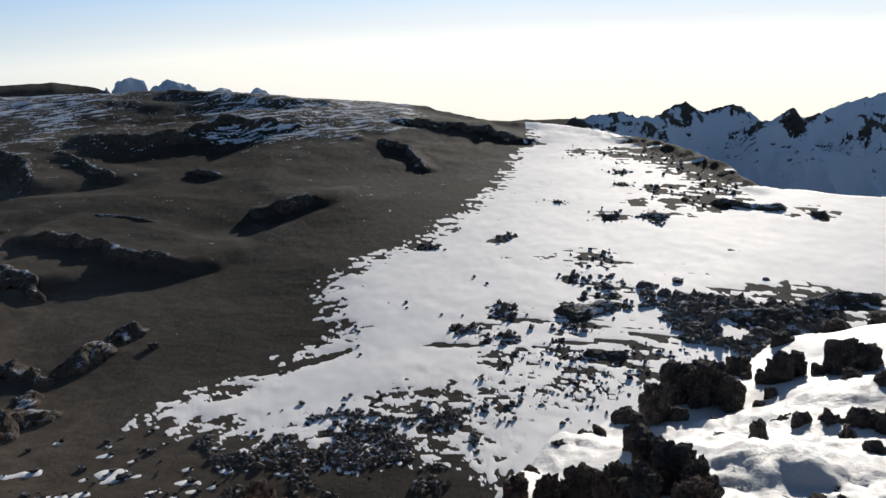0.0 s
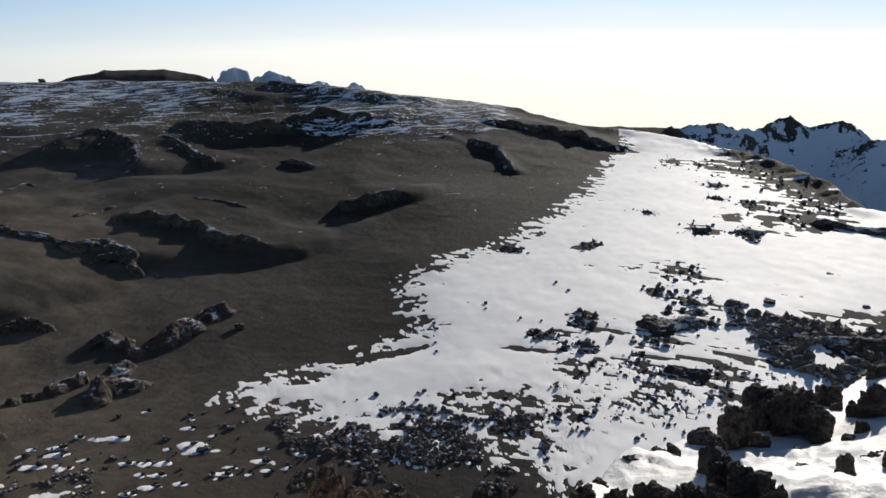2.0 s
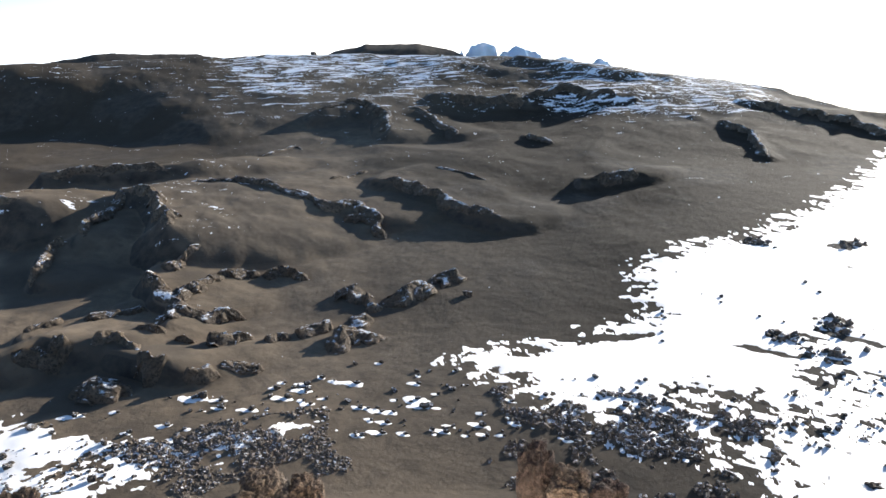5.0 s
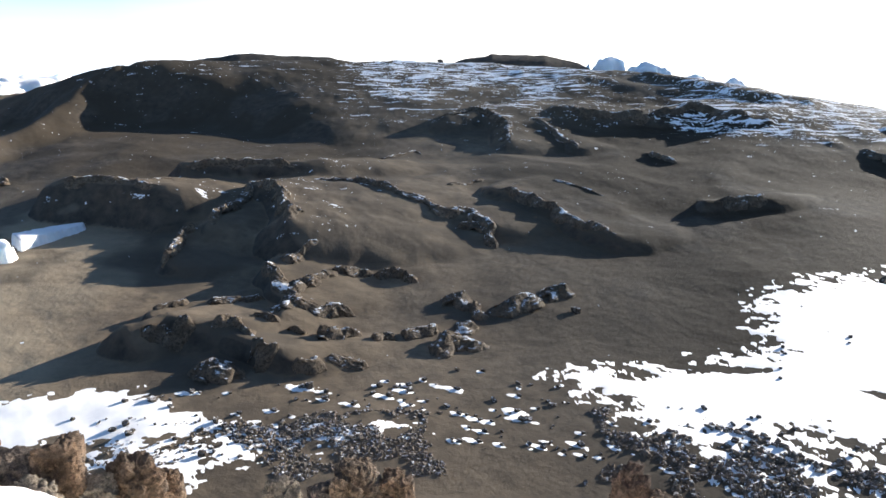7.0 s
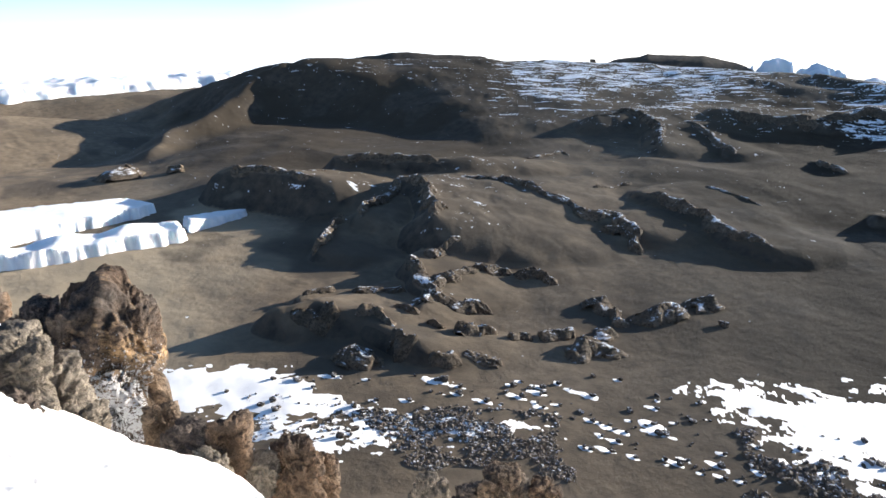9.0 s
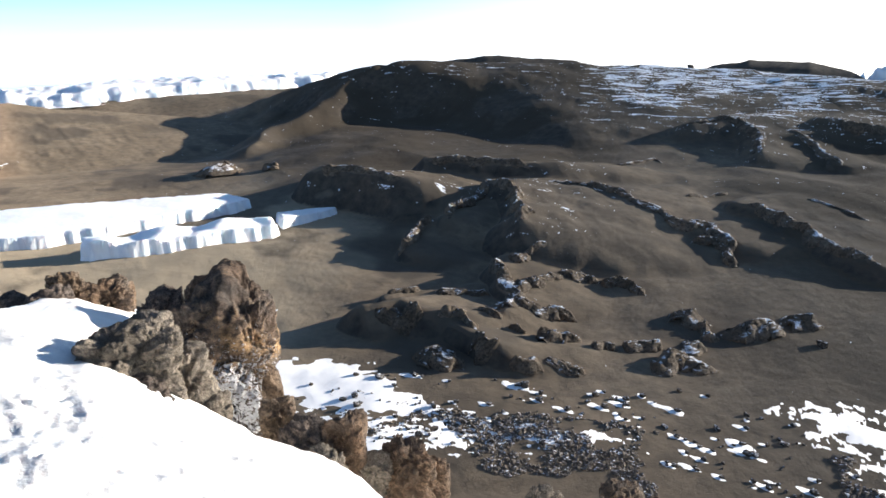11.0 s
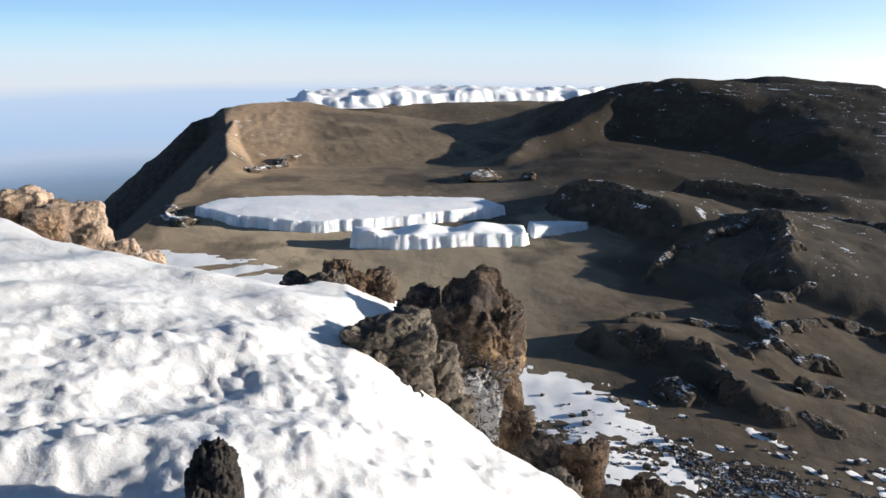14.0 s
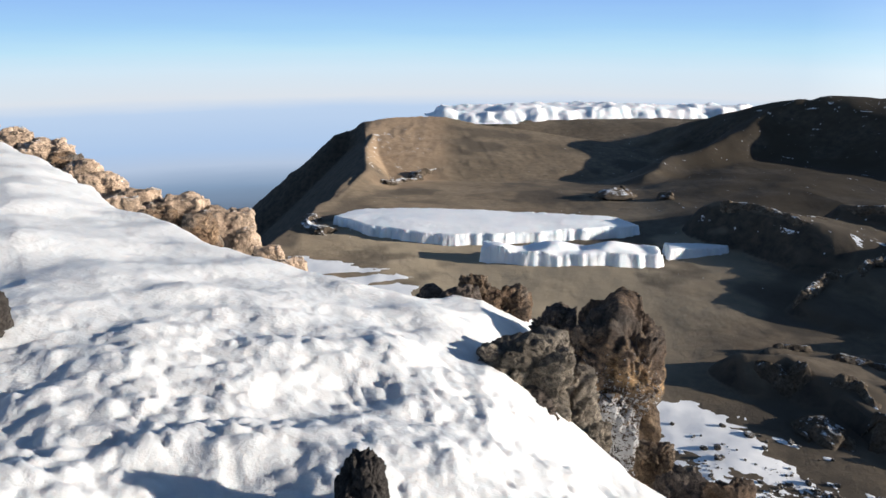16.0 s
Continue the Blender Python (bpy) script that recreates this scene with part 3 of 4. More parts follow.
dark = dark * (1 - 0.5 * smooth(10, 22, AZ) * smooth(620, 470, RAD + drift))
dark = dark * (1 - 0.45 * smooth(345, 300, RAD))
# western outer flank, turned from the sun: dark rock colour deepens its shade
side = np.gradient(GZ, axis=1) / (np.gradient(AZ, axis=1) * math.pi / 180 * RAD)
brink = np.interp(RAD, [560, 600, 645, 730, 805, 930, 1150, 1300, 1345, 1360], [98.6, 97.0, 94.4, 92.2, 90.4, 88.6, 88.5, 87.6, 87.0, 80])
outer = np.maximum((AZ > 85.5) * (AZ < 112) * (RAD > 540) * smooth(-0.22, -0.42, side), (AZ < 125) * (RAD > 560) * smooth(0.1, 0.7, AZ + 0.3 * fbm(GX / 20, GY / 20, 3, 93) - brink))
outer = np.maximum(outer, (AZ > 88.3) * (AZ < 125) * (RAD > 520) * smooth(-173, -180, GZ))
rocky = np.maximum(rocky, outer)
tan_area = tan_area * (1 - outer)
frost = frost * (1 - outer)
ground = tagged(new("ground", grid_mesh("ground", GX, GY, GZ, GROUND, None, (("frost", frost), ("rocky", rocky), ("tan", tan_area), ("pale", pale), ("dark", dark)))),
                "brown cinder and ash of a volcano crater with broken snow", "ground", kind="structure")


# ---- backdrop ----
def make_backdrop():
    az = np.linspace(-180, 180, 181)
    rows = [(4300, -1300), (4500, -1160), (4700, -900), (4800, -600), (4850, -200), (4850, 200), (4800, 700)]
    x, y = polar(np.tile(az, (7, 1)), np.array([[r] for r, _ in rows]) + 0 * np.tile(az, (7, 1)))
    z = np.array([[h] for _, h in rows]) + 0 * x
    return tagged(new("backdrop", grid_mesh("backdrop", x, y, z, HAZE)), "self-lit backdrop of hazy lowland and sea of cloud far below", "backdrop", kind="structure")


make_backdrop()

# ---- snow field ----
FIELD = [(140, 1110), (94, 895), (48, 724), (18, 641), (-24, 546), (-62, 500), (-84, 455), (-58, 390), (-85, 350), (-140, 306),
         (-104, 288), (-78, 274), (-45, 300), (-18, 318), (8, 296), (15, 250), (130, 235), (280, 330), (420, 600), (400, 690), (305, 735), (262, 930), (180, 1100)]
# bare rocky patches: bearing, distance, half width in degrees, half length, strength
BARE = [(-11.6, 506, 2.2, 22, 1.6), (-9.7, 464, 1.1, 11, 1.6), (-12.5, 452, 1.8, 24, 1.8), (-10.6, 413, 1.7, 16, 2.4), (-13.4, 423, 1.5, 7, 1.5), (-12.5, 620, 1.2, 17, 2.2), (-15.7, 622, 1.3, 18, 2.2), (-4.5, 552, 0.8, 10, 1.6), (-8.6, 662, 0.8, 8, 1.4), (-9.8, 896, 1.0, 30, 1.8), (-15.6, 890, 1.3, 48, 2.6), (-17.4, 830, 1.5, 46, 2.8), (-19.2, 775, 1.4, 34, 2.8), (-20.6, 735, 1.2, 24, 2.4)] + [
        (-13.3, 886, 1.9, 59, 2.0), (-13.0, 792, 0.8, 15, 1.8), (-13.3, 735, 0.9, 13, 1.6), (-15.9, 728, 1.4, 21, 2.0), (-18.5, 686, 2.2, 25, 2.0), (-4.1, 409, 1.1, 11, 1.7), (-1.3, 383, 1.6, 6, 1.7), (1.7, 533, 1.0, 11, 1.4), (-10.1, 387, 1.8, 6, 1.8), (-3.8, 373, 1.9, 6, 1.5)]
BARE_NEAR = [(-6.0, 350, 7, 26, 0.4), (-4.9, 313, 7, 20, 0.5), (-14.4, 361, 6, 30, 0.5), (-20.0, 680, 4, 34, 1.8), (-26.9, 667, 2, 24, 1.8), (-23.9, 429, 5, 26, 2.6), (-28.8, 468, 6, 26, 2.8)]
GULLY = [(-125, 342), (-82, 347), (-60, 361), (-30, 363), (-7, 365), (14, 361)]
LIP = [(262, 975), (270, 880), (290, 715)]


def field_cover(x, y):
    az, v = np.degrees(np.arctan2(-x, y)), np.hypot(x, y)
    u = az * 6.1
    n = fbm(u / 34, v / 20, 5, 101, 0.68)
    d = inside(x, y, FIELD)
    m = np.clip(d / 12, -3, 2.2) + 0.55 * n + (0.25 + 1.35 * np.exp(-(d / 16) ** 2)) * fbm(u / 8.5, v / 5.5, 4, 103, 0.72) + 1.5 * np.exp(-((d + 4) / 11) ** 2) * fbm(u / 3.6, v / 3.0, 3, 113, 0.7)
    ledges = smooth(-24, -18, az) * smooth(0, -4, az) * smooth(318, 335, v) * smooth(440, 395, v)
    m = m - 2.3 * smooth(0.05, 0.50, fbm(u / 20, v / 5.5, 4, 105, 0.62)) * ledges
    grit = smooth(-26, -20, az) * smooth(1, -4, az) * smooth(282, 300, v) * smooth(368, 345, v)
    m = m - 1.9 * smooth(0.12, 0.6, fbm(u / 5, v / 3.2, 4, 109, 0.7)) * grit
    w = 400 * np.log(v)
    m = m - 1.8 * smooth(0.62, 1.0, fbm(u / 22, w / 20, 5, 107, 0.66)) * smooth(430, 500, v) * smooth(-26, -20, az)
    for (x0, y0), (x1, y1) in zip(GULLY, GULLY[1:]):
        t = np.clip(((x - x0) * (x1 - x0) + (y - y0) * (y1 - y0)) / ((x1 - x0) ** 2 + (y1 - y0) ** 2), 0, 1)
        m = m - 3.0 * np.exp(-(np.hypot(x - x0 - t * (x1 - x0), y - y0 - t * (y1 - y0)) / 3.6) ** 2) * (0.8 + 0.7 * n)
    for baz, br, wide, far, k in BARE + BARE_NEAR:
        m = m - 1.45 * k * np.exp(-((az - baz) / wide) ** 2 - ((v - br) / far) ** 2) * (1 + 1.5 * fbm(u / 8, v / 5, 3, 111, 0.7))
    n = fbm(u / 8, v / 6, 4, 115, 0.65)
    for (x0, y0), (x1, y1) in zip(LIP, LIP[1:]):
        t = np.clip(((x - x0) * (x1 - x0) + (y - y0) * (y1 - y0)) / ((x1 - x0) ** 2 + (y1 - y0) ** 2), 0, 1)
        d = np.hypot(x - x0 - t * (x1 - x0), y - y0 - t * (y1 - y0))
        m = m - 3.0 * np.exp(-(d / 44) ** 2) * (1 + 0.8 * n)
    return m


POOL = [(-330, 112), (-316, 138), (-300, 154), (-267, 164), (-233, 167), (-243, 151), (-262, 139), (-276, 131), (-290, 112), (-305, 100)]
STRIP = [(-292, 98), (-272, 128), (-246, 147), (-221, 176), (-188, 204), (-166, 221), (-160, 206), (-195, 170), (-203, 145), (-212, 115), (-250, 80)]
LOW_STRIP = [(-63, 254), (-74, 296), (-33, 316), (11, 312), (42, 297), (36, 259), (-9, 256)]
WEST_POOL = [(-600, -60), (-560, -20), (-500, 40), (-470, 40), (-450, -40), (-520, -70)]


STONES = [(45.7, 312, 4.2), (44.3, 306, 2.4), (46.8, 300, 2.0), (23.6, 411, 5), (33.2, 330, 2.4), (36, 318, 2.6), (31, 330, 2.2), (39, 300, 3.2), (34, 292, 3.6), (30, 300, 3.5), (27.5, 285, 4),
          (25, 300, 3.6), (24.6, 318, 2.6), (58, 318, 4.2), (60, 322, 2.6), (61.2, 300, 3.2), (34.8, 1238, 9), (-17.8, 472, 7), (-24, 490, 4), (42, 292, 3.2), (28, 318, 2.4)]
rng = random.Random(7)
for i in range(235):
    if i < 180:
        STONES.append((rng.uniform(8, 66), 262 + 58 * rng.random() ** 1.5, rng.choice((0.8, 1.0, 1.2, 1.5, 1.8, 2.2, 3.0))))
    else:
        STONES.append((rng.uniform(-30, 8), rng.uniform(290, 470), rng.choice((1.0, 1.5, 2.0, 2.8))))


def drift_cover(x, y):
    """Small drifts in the lee of the boulders."""
    best = np.full(np.shape(x), -3.0)
    pick = random.Random(11)
    for az, r, size in STONES:
        if az < 8 or size < 1.15 or pick.random() < 0.3:
            continue
        px, py = polar(az, r)
        c, s = math.cos(radians(az)), math.sin(radians(az))
        px, py = float(px) - 0.8 * size * c, float(py) - 0.8 * size * s
        u, v = (x - px) * c + (y - py) * s, -(x - px) * s + (y - py) * c
        rx, ry = size * pick.uniform(1.0, 2.4), size * pick.uniform(0.4, 0.85)
        best = np.maximum(best, 1 - (u / rx) ** 2 - ((v + 0.3 * u) / ry) ** 2)
    return best + 0.7 * fbm(x / 3, y / 3, 3, 151, 0.6)


def patch_cover(outline, amount, bias, scale, seed):
    def cover(x, y):
        return np.clip(inside(x, y, outline) / 9, -3, 1.0) + amount * fbm(np.degrees(np.arctan2(-x, y)) * 5.0 / (1.4 * scale), np.hypot(x, y) / (0.8 * scale), 5, seed, 0.65) + bias
    return cover


def snow_sheet(name, cover, az0, az1, r0, r1, label, thick=0.16):
    cols = (AZ[0] >= az0) & (AZ[0] <= az1)
    lines = (RAD[:, 0] >= r0) & (RAD[:, 0] <= r1)
    box = np.ix_(lines, cols)
    x, y = GX[box], GY[box]
    m = cover(x, y)
    z = GZ[box] + np.clip(m, -0.6, 1.0) * thick
    top = np.maximum(np.maximum(m[:-1, :-1], m[1:, 1:]), np.maximum(m[1:, :-1], m[:-1, 1:]))
    return tagged(new(name, grid_mesh(name, x, y, z, FIELD_SNOW, top > -0.1)), label, "snow", kind="structure")


snow_sheet("snow_field", field_cover, -38, 28, 226, 1180, "broad white snow field with bare rocky patches")
snow_sheet("snow_patch", patch_cover(POOL, 0.80, 0.34, 8, 121), 48, 75, 230, 420, "thin white snow patch on brown ash")
snow_sheet("snow_patch", patch_cover(STRIP, 1.25, -0.62, 5, 131), 10, 75, 230, 380, "broken thin snow among dark stones")
snow_sheet("snow_patch", patch_cover(WEST_POOL, 1.1, -0.6, 14, 141), 82, 100, 430, 640, "scattered snow patches on the crater floor")
snow_sheet("snow_patch", patch_cover(LOW_STRIP, 1.5, -0.98, 3.4, 161), -12, 20, 240, 330, "thin broken snow between lava stones")
snow_sheet("snow_patch", drift_cover, 8, 68, 230, 345, "small snow drifts in the lee of boulders", 0.3)


# ---- glaciers ----
def glacier(name, outline, tall, step, lean, label, group=""):
    """A flat-topped body of ice with fluted cliffs. lean: how the top falls per metre in (x, y)."""
    xs, ys = [p[0] for p in outline], [p[1] for p in outline]
    cx, cy = sum(xs) / len(xs), sum(ys) / len(ys)
    x, y = np.meshgrid(np.arange(min(xs) - 8, max(xs) + 8, step), np.arange(min(ys) - 8, max(ys) + 8, step))
    edge = inside(x, y, outline)
    wall = edge + 0.14 * tall * fbm(x / (0.5 * tall), y / (0.5 * tall), 3, 201) + (0.026 * ridged(x / (0.09 * tall), y / (0.09 * tall), 2, 211) if step < 3 else 0.22 * fbm(x / 34, y / 34, 4, 213, 0.6)) * tall
    base = float(height(cx, cy))
    top = tall * (0.86 + 0.07 * fbm(x / 50, y / 50, 2, 221)) + lean[0] * (x - cx) + lean[1] * (y - cy) + 1.5 * smooth(0, 30, wall)
    if 10 < tall < 30 and step < 1.2:
        top = top * (0.86 + 0.22 * fbm(x / 22, y / 22, 2, 225))
    if step > 3:
        top = top * (0.82 + min(0.24, 6.0 / tall) * fbm(x / 90, y / 90, 4, 231, 0.6) + (0.09 * fbm(x / 30, y / 30, 4, 233, 0.6) if tall > 30 else 0.0))
        if tall > 40:
            top = 0.84 * tall * (0.16 + 0.38 * smooth(-4, 42, wall) + 0.24 * domes2(x / 54, y / 54, 235) + 0.13 * domes2(x / 20, y / 20, 236) + 0.09 * domes2(x / 11, y / 11, 238) + 0.08 * fbm(x / 80, y / 80, 2, 237))
    top = np.maximum(top, 0.12 * tall)
    z = base - 3 + (top + 3) * smooth(-0.5 * step, (1.6 if step < 3 else 7.0) * step, wall)
    m = np.maximum(np.maximum(wall[:-1, :-1], wall[1:, 1:]), np.maximum(wall[1:, :-1], wall[:-1, 1:]))
    ob = new(name)
    ob.location = (cx, cy, base)
    for part_name, keep in (("ice_top", m > 1.8 * step), ("ice_cliff", (m > -1.2 * step) & (m <= 1.8 * step))):
        piece = new(part_name, grid_mesh(part_name, x - cx, y - cy, z - base, ICE, keep))
        piece.parent = ob
    return tagged(ob, label, "glacier", group)


glacier("glacier", [(-660, -15), (-622, 16), (-598, 47), (-583, 75), (-579, 123), (-581, 166), (-584, 201), (-585, 229), (-590, 248), (-624, 239), (-639, 195), (-661, 141), (-680, 71), (-690, 12)], 13, 1.3, (0.0, 0.0),
        "long white glacier remnant with sheer fluted ice cliffs", "glacier remnants")
glacier("glacier", [(-532, 96), (-522, 121), (-509, 151), (-506, 184), (-501, 223), (-509, 233), (-527, 223), (-532, 194), (-541, 165), (-543, 135), (-550, 103)], 14, 1.1, (0.0, 0.0),
        "low white glacier tongue with scalloped ice cliffs", "glacier remnants")
glacier("glacier", [(-519, 240), (-526, 268), (-531, 296), (-539, 299), (-545, 278), (-543, 246)], 7, 1.0, (0, -0.06),
        "small tapering white ice remnant on brown ash", "glacier remnants")


def far_ice(rows, tall, depth, step, label):
    pts = []
    for az, r in rows:
        x, y = polar(az, r)
        pts.append((float(x), float(y)))
    for az, r in reversed(rows):
        x, y = polar(az, r + depth)
        pts.append((float(x), float(y)))
    return glacier("ice_field", pts, tall, step, (0, 0), label)


far_ice([(60, 1620), (64, 1560), (68, 1520), (72, 1490), (76, 1460), (79, 1440), (82, 1450), (83.5, 1450)], 26, 160, 4, "distant white ice field with a long ice cliff")
far_ice([(58, 1800), (64, 1760), (70, 1700), (75, 1650), (79, 1620), (83, 1580)], 34, 150, 5, "upper step of a distant white ice field")
far_ice([(20.9, 1580), (22.4, 1570), (24.1, 1580)], 56, 100, 3.1, "distant white ice cliffs on the skyline")
far_ice([(18.2, 1570), (19.8, 1560), (21.2, 1570)], 55, 110, 3.1, "distant rounded white ice on the skyline")
far_ice([(15.1, 1390), (17.5, 1390)], 20, 90, 4, "low distant ice hump on the skyline")
far_ice([(12.9, 1390), (14.8, 1390)], 17, 80, 4, "low distant ice cliff on the skyline")


# ---- lava outcrops ----
def outcrop(pts, tall, wide, seed, label="brown lava outcrop rising from the ash", step=None, bold=0.95):
    """A craggy crest of lumpy lava along a line."""
    tall, wide = bold * (tall if tall < 7 else 3.5 + 0.5 * tall), max(wide, 0.85 * tall)
    step = step or max(0.5, wide / 12) * (1.0 if math.hypot(*pts[0]) < 520 else 1.7)
    seg = [math.hypot(b[0] - a[0], b[1] - a[1]) for a, b in zip(pts, pts[1:])]
    total = sum(seg)
    count = max(14, int(total / step))
    s = np.linspace(0, total, count)
    marks = np.concatenate([[0], np.cumsum(seg)])
    px, py = np.interp(s, marks, [p[0] for p in pts]), np.interp(s, marks, [p[1] for p in pts])
    wob = wide * 0.55
    px, py = px + wob * fbm(s / 16, s * 0 + seed, 3, seed), py + wob * fbm(s / 16, s * 0 - seed, 3, seed + 5)
    dx, dy = np.gradient(px), np.gradient(py)
    ln = np.hypot(dx, dy) + 1e-6
    nx, ny = -dy / ln, dx / ln
    v = np.linspace(-1, 1, 29)[:, None]
    ends = smooth(0, 0.14, s / total) * smooth(1, 0.86, s / total)
    w = wide * (0.80 + 0.40 * fbm(s / 11, s * 0 + 3.3, 3, seed + 9)) * (0.3 + 0.7 * ends)
    x, y = px + v * w[None, :] * nx, py + v * w[None, :] * ny
    env = (np.clip(0.66 + 0.26 * fbm(s / 15, s * 0, 2, seed + 20), 0.12, 1.3) * (0.15 + 0.85 * ends))[None, :]
    g = max(2.2, wide * 0.42)
    prof = np.clip(1.03 - np.abs(v) * (1 + 0.30 * fbm(x / g, y / g, 3, seed + 30)), 0, 1) ** 0.5
    wx, wy = x + 0.35 * g * noise2(x / g, y / g, seed + 44), y + 0.35 * g * noise2(x / g, y / g, seed + 45)
    lump = 0.50 + 0.34 * domes2(wx / (1.5 * g), wy / (1.5 * g), seed + 40) + 0.26 * domes2(wx / (0.65 * g), wy / (0.65 * g), seed + 41)
    lump = lump + 0.08 * ridged(wx / (0.42 * g), wy / (0.42 * g), 3, seed + 42, 0.6)
    z = height(x, y) + tall * env * prof * lump - 0.5 - 0.1 * tall * (np.abs(v) > 0.97)
    x = x + 0.10 * wide * fbm(z / g + 3, y / g, 2, seed + 50)
    y = y + 0.10 * wide * fbm(z / g - 3, x / g, 2, seed + 60)
    ox, oy = float(np.mean(px)), float(np.mean(py))
    oz = float(height(ox, oy))
    ob = new("rock_outcrop", grid_mesh("rock_outcrop", x - ox, y - oy, z - oz, OUTCROP))
    ob.location = (ox, oy, oz)
    return tagged(ob, label, "rock outcrop", "lava outcrops")


CREST = "dark lava crest dusted with snow"
LUMP = "brown craggy lava outcrop rising from the ash"
KNOLL = "rounded brown lava knoll with a deep shadow"
for k, (tall, wide) in enumerate(((7, 5), (8, 6), (8, 5), (8, 5), (5, 5), (6, 6), (7, 5), (7, 5), (6, 7), (4, 5), (8, 8), (11, 9), (6, 7), (6, 6), (8, 9), (5, 5))):
    outcrop(FLOWS[k][0], tall, wide, 100 + k, CREST)
outcrop([(-299, 278), (-308, 312), (-311, 336)], 8, 5, 1, LUMP)
outcrop([(-308, 335), (-310, 350), (-296, 350)], 8, 6, 2, LUMP)
outcrop([(-296, 350), (-285, 357), (-267, 359)], 7, 5, 3, LUMP)
outcrop([(-345, 320), (-341, 334), (-343, 347)], 7, 5, 4, LUMP)
outcrop([(-302, 460), (-287, 469), (-263, 456)], 9, 7, 5, LUMP)
outcrop([(-509, 574), (-487, 600), (-483, 649), (-466, 640)], 3, 3, 6, LUMP)
outcrop([(-369, 541), (-363, 564), (-361, 590)], 3, 3, 7, LUMP)
outcrop([(-306, 617), (-274, 611), (-242, 600)], 3, 3, 8, LUMP)
outcrop([(-314, 203), (-302, 205), (-304, 216)], 9, 8, 9, KNOLL)
outcrop([(-272, 194), (-273, 205), (-260, 204), (-253, 204)], 12, 9, 10, KNOLL)
outcrop([(-256, 213), (-255, 221), (-251, 225)], 10, 6, 11, KNOLL)
outcrop([(-295, 224), (-294, 235), (-273, 231)], 6, 5, 12, KNOLL)
outcrop([(-346, 225), (-342, 243)], 5, 4, 13, LUMP)
outcrop([(-335, 252), (-324, 267), (-313, 275)], 5, 4, 14, LUMP)
outcrop([(-294, 247), (-286, 252), (-276, 253)], 5, 4, 15, LUMP)
outcrop([(-292, 273), (-279, 285), (-264, 296)], 7, 4, 16, LUMP)
outcrop([(-257, 260), (-252, 268), (-243, 271)], 9, 5, 17, LUMP)
outcrop([(-266, 249), (-267, 255)], 6, 4, 18, LUMP)
outcrop([(-238, 226), (-233, 231), (-232, 237)], 9, 5, 19, LUMP)
outcrop([(-232, 240), (-216, 252)], 5, 3, 20, LUMP)
outcrop([(-235, 274), (-233, 282), (-224, 285)], 5, 4, 21, LUMP)
outcrop([(-227, 293), (-222, 302), (-219, 311)], 9, 6, 22, LUMP)
outcrop([(-232, 335), (-228, 348), (-220, 355)], 12, 8, 23, LUMP)
outcrop([(-218, 352), (-201, 340)], 7, 5, 24, LUMP)
outcrop([(-201, 284), (-199, 300), (-190, 307), (-179, 311)], 11, 7, 25, LUMP)
outcrop([(-207, 319), (-204, 329)], 9, 6, 26, LUMP)
outcrop([(-199, 347), (-194, 353), (-191, 370), (-188, 384)], 12, 5, 27, LUMP)
outcrop([(-186, 384), (-185, 396), (-180, 402)], 14, 7, 28, LUMP)
outcrop([(-745, 259), (-744, 277), (-770, 303)], 20, 8, 29, LUMP)
outcrop([(-725, 318), (-717, 331)], 11, 6, 30, LUMP)
outcrop([(-537, 358), (-535, 378)], 2, 2, 31, LUMP)
outcrop([(-1010, 120), (-960, 80), (-900, 40)], 8, 10, 30, "low lava outcrop on the plain", 3)
outcrop([(-700, -40), (-660, -30), (-620, -20)], 9, 10, 31, "low lava outcrop on the plain", 3)
outcrop([(64, 407), (78, 403), (94, 412)], 7, 9, 33, "dark rock breaking through the snow field")
outcrop([(62, 352), (75, 348), (92, 345)], 4, 6, 34, "dark rock breaking through the snow field")
outcrop([(126, 608), (142, 604)], 4, 6, 38, "dark rock breaking through the snow field")
outcrop([(158, 604), (178, 596)], 4, 6, 39, "dark rock breaking through the snow field")
outcrop([(88, 446), (104, 436)], 3, 7, 40, "dark rock breaking through the snow field")
outcrop([(24, 407), (34, 403)], 3, 5, 41, "dark rock breaking through the snow field")
outcrop([(225, 640), (255, 625), (280, 610)], 6, 9, 35, "dark rock breaking through the snow field")
outcrop([(298, 592), (306, 585)], 6, 7, 36, "dark rock breaking through the snow field")
outcrop([(150, 395), (180, 388), (215, 405), (255, 415)], 7, 10, 37, "craggy dark rock band crossing the snow")


# ---- loose boulders ----
def boulder_base(seed):
    p, f = crag_points(4, seed, (1.1, 0.95, 0.85))
    ob = new("boulder", tri_mesh("boulder", p - np.array([0, 0, 0.18]), f, BOULDER, False))
    return tagged(ob, "grey lava boulder with a cap of snow", "boulder", "boulders on the ash")


BASES = [boulder_base(s) for s in (301, 302, 303, 304, 305, 306)]
placed = 0


def put_boulder(x, y, size):
    global placed
    z = float(height(x, y))
    m = pose(x, y, z, rng.uniform(-12, 12), rng.uniform(-12, 12), rng.uniform(0, 360))
    if placed < len(BASES):
        ob = BASES[placed]
        ob.scale = (size, size, size)
        ob.matrix_basis = m @ Matrix.Diagonal((size, size, size, 1))
    else:
        ob = copy_thing(BASES[placed % len(BASES)], m)
        ob.scale = (size, size * rng.uniform(0.7, 1.2), size * rng.uniform(0.7, 1.1) * (0.55 if size > 3.4 and y < 600 else 1.0))
    placed += 1
    return ob


for az, r, size in STONES:
    put_boulder(*[float(v) for v in polar(az, r)], size)


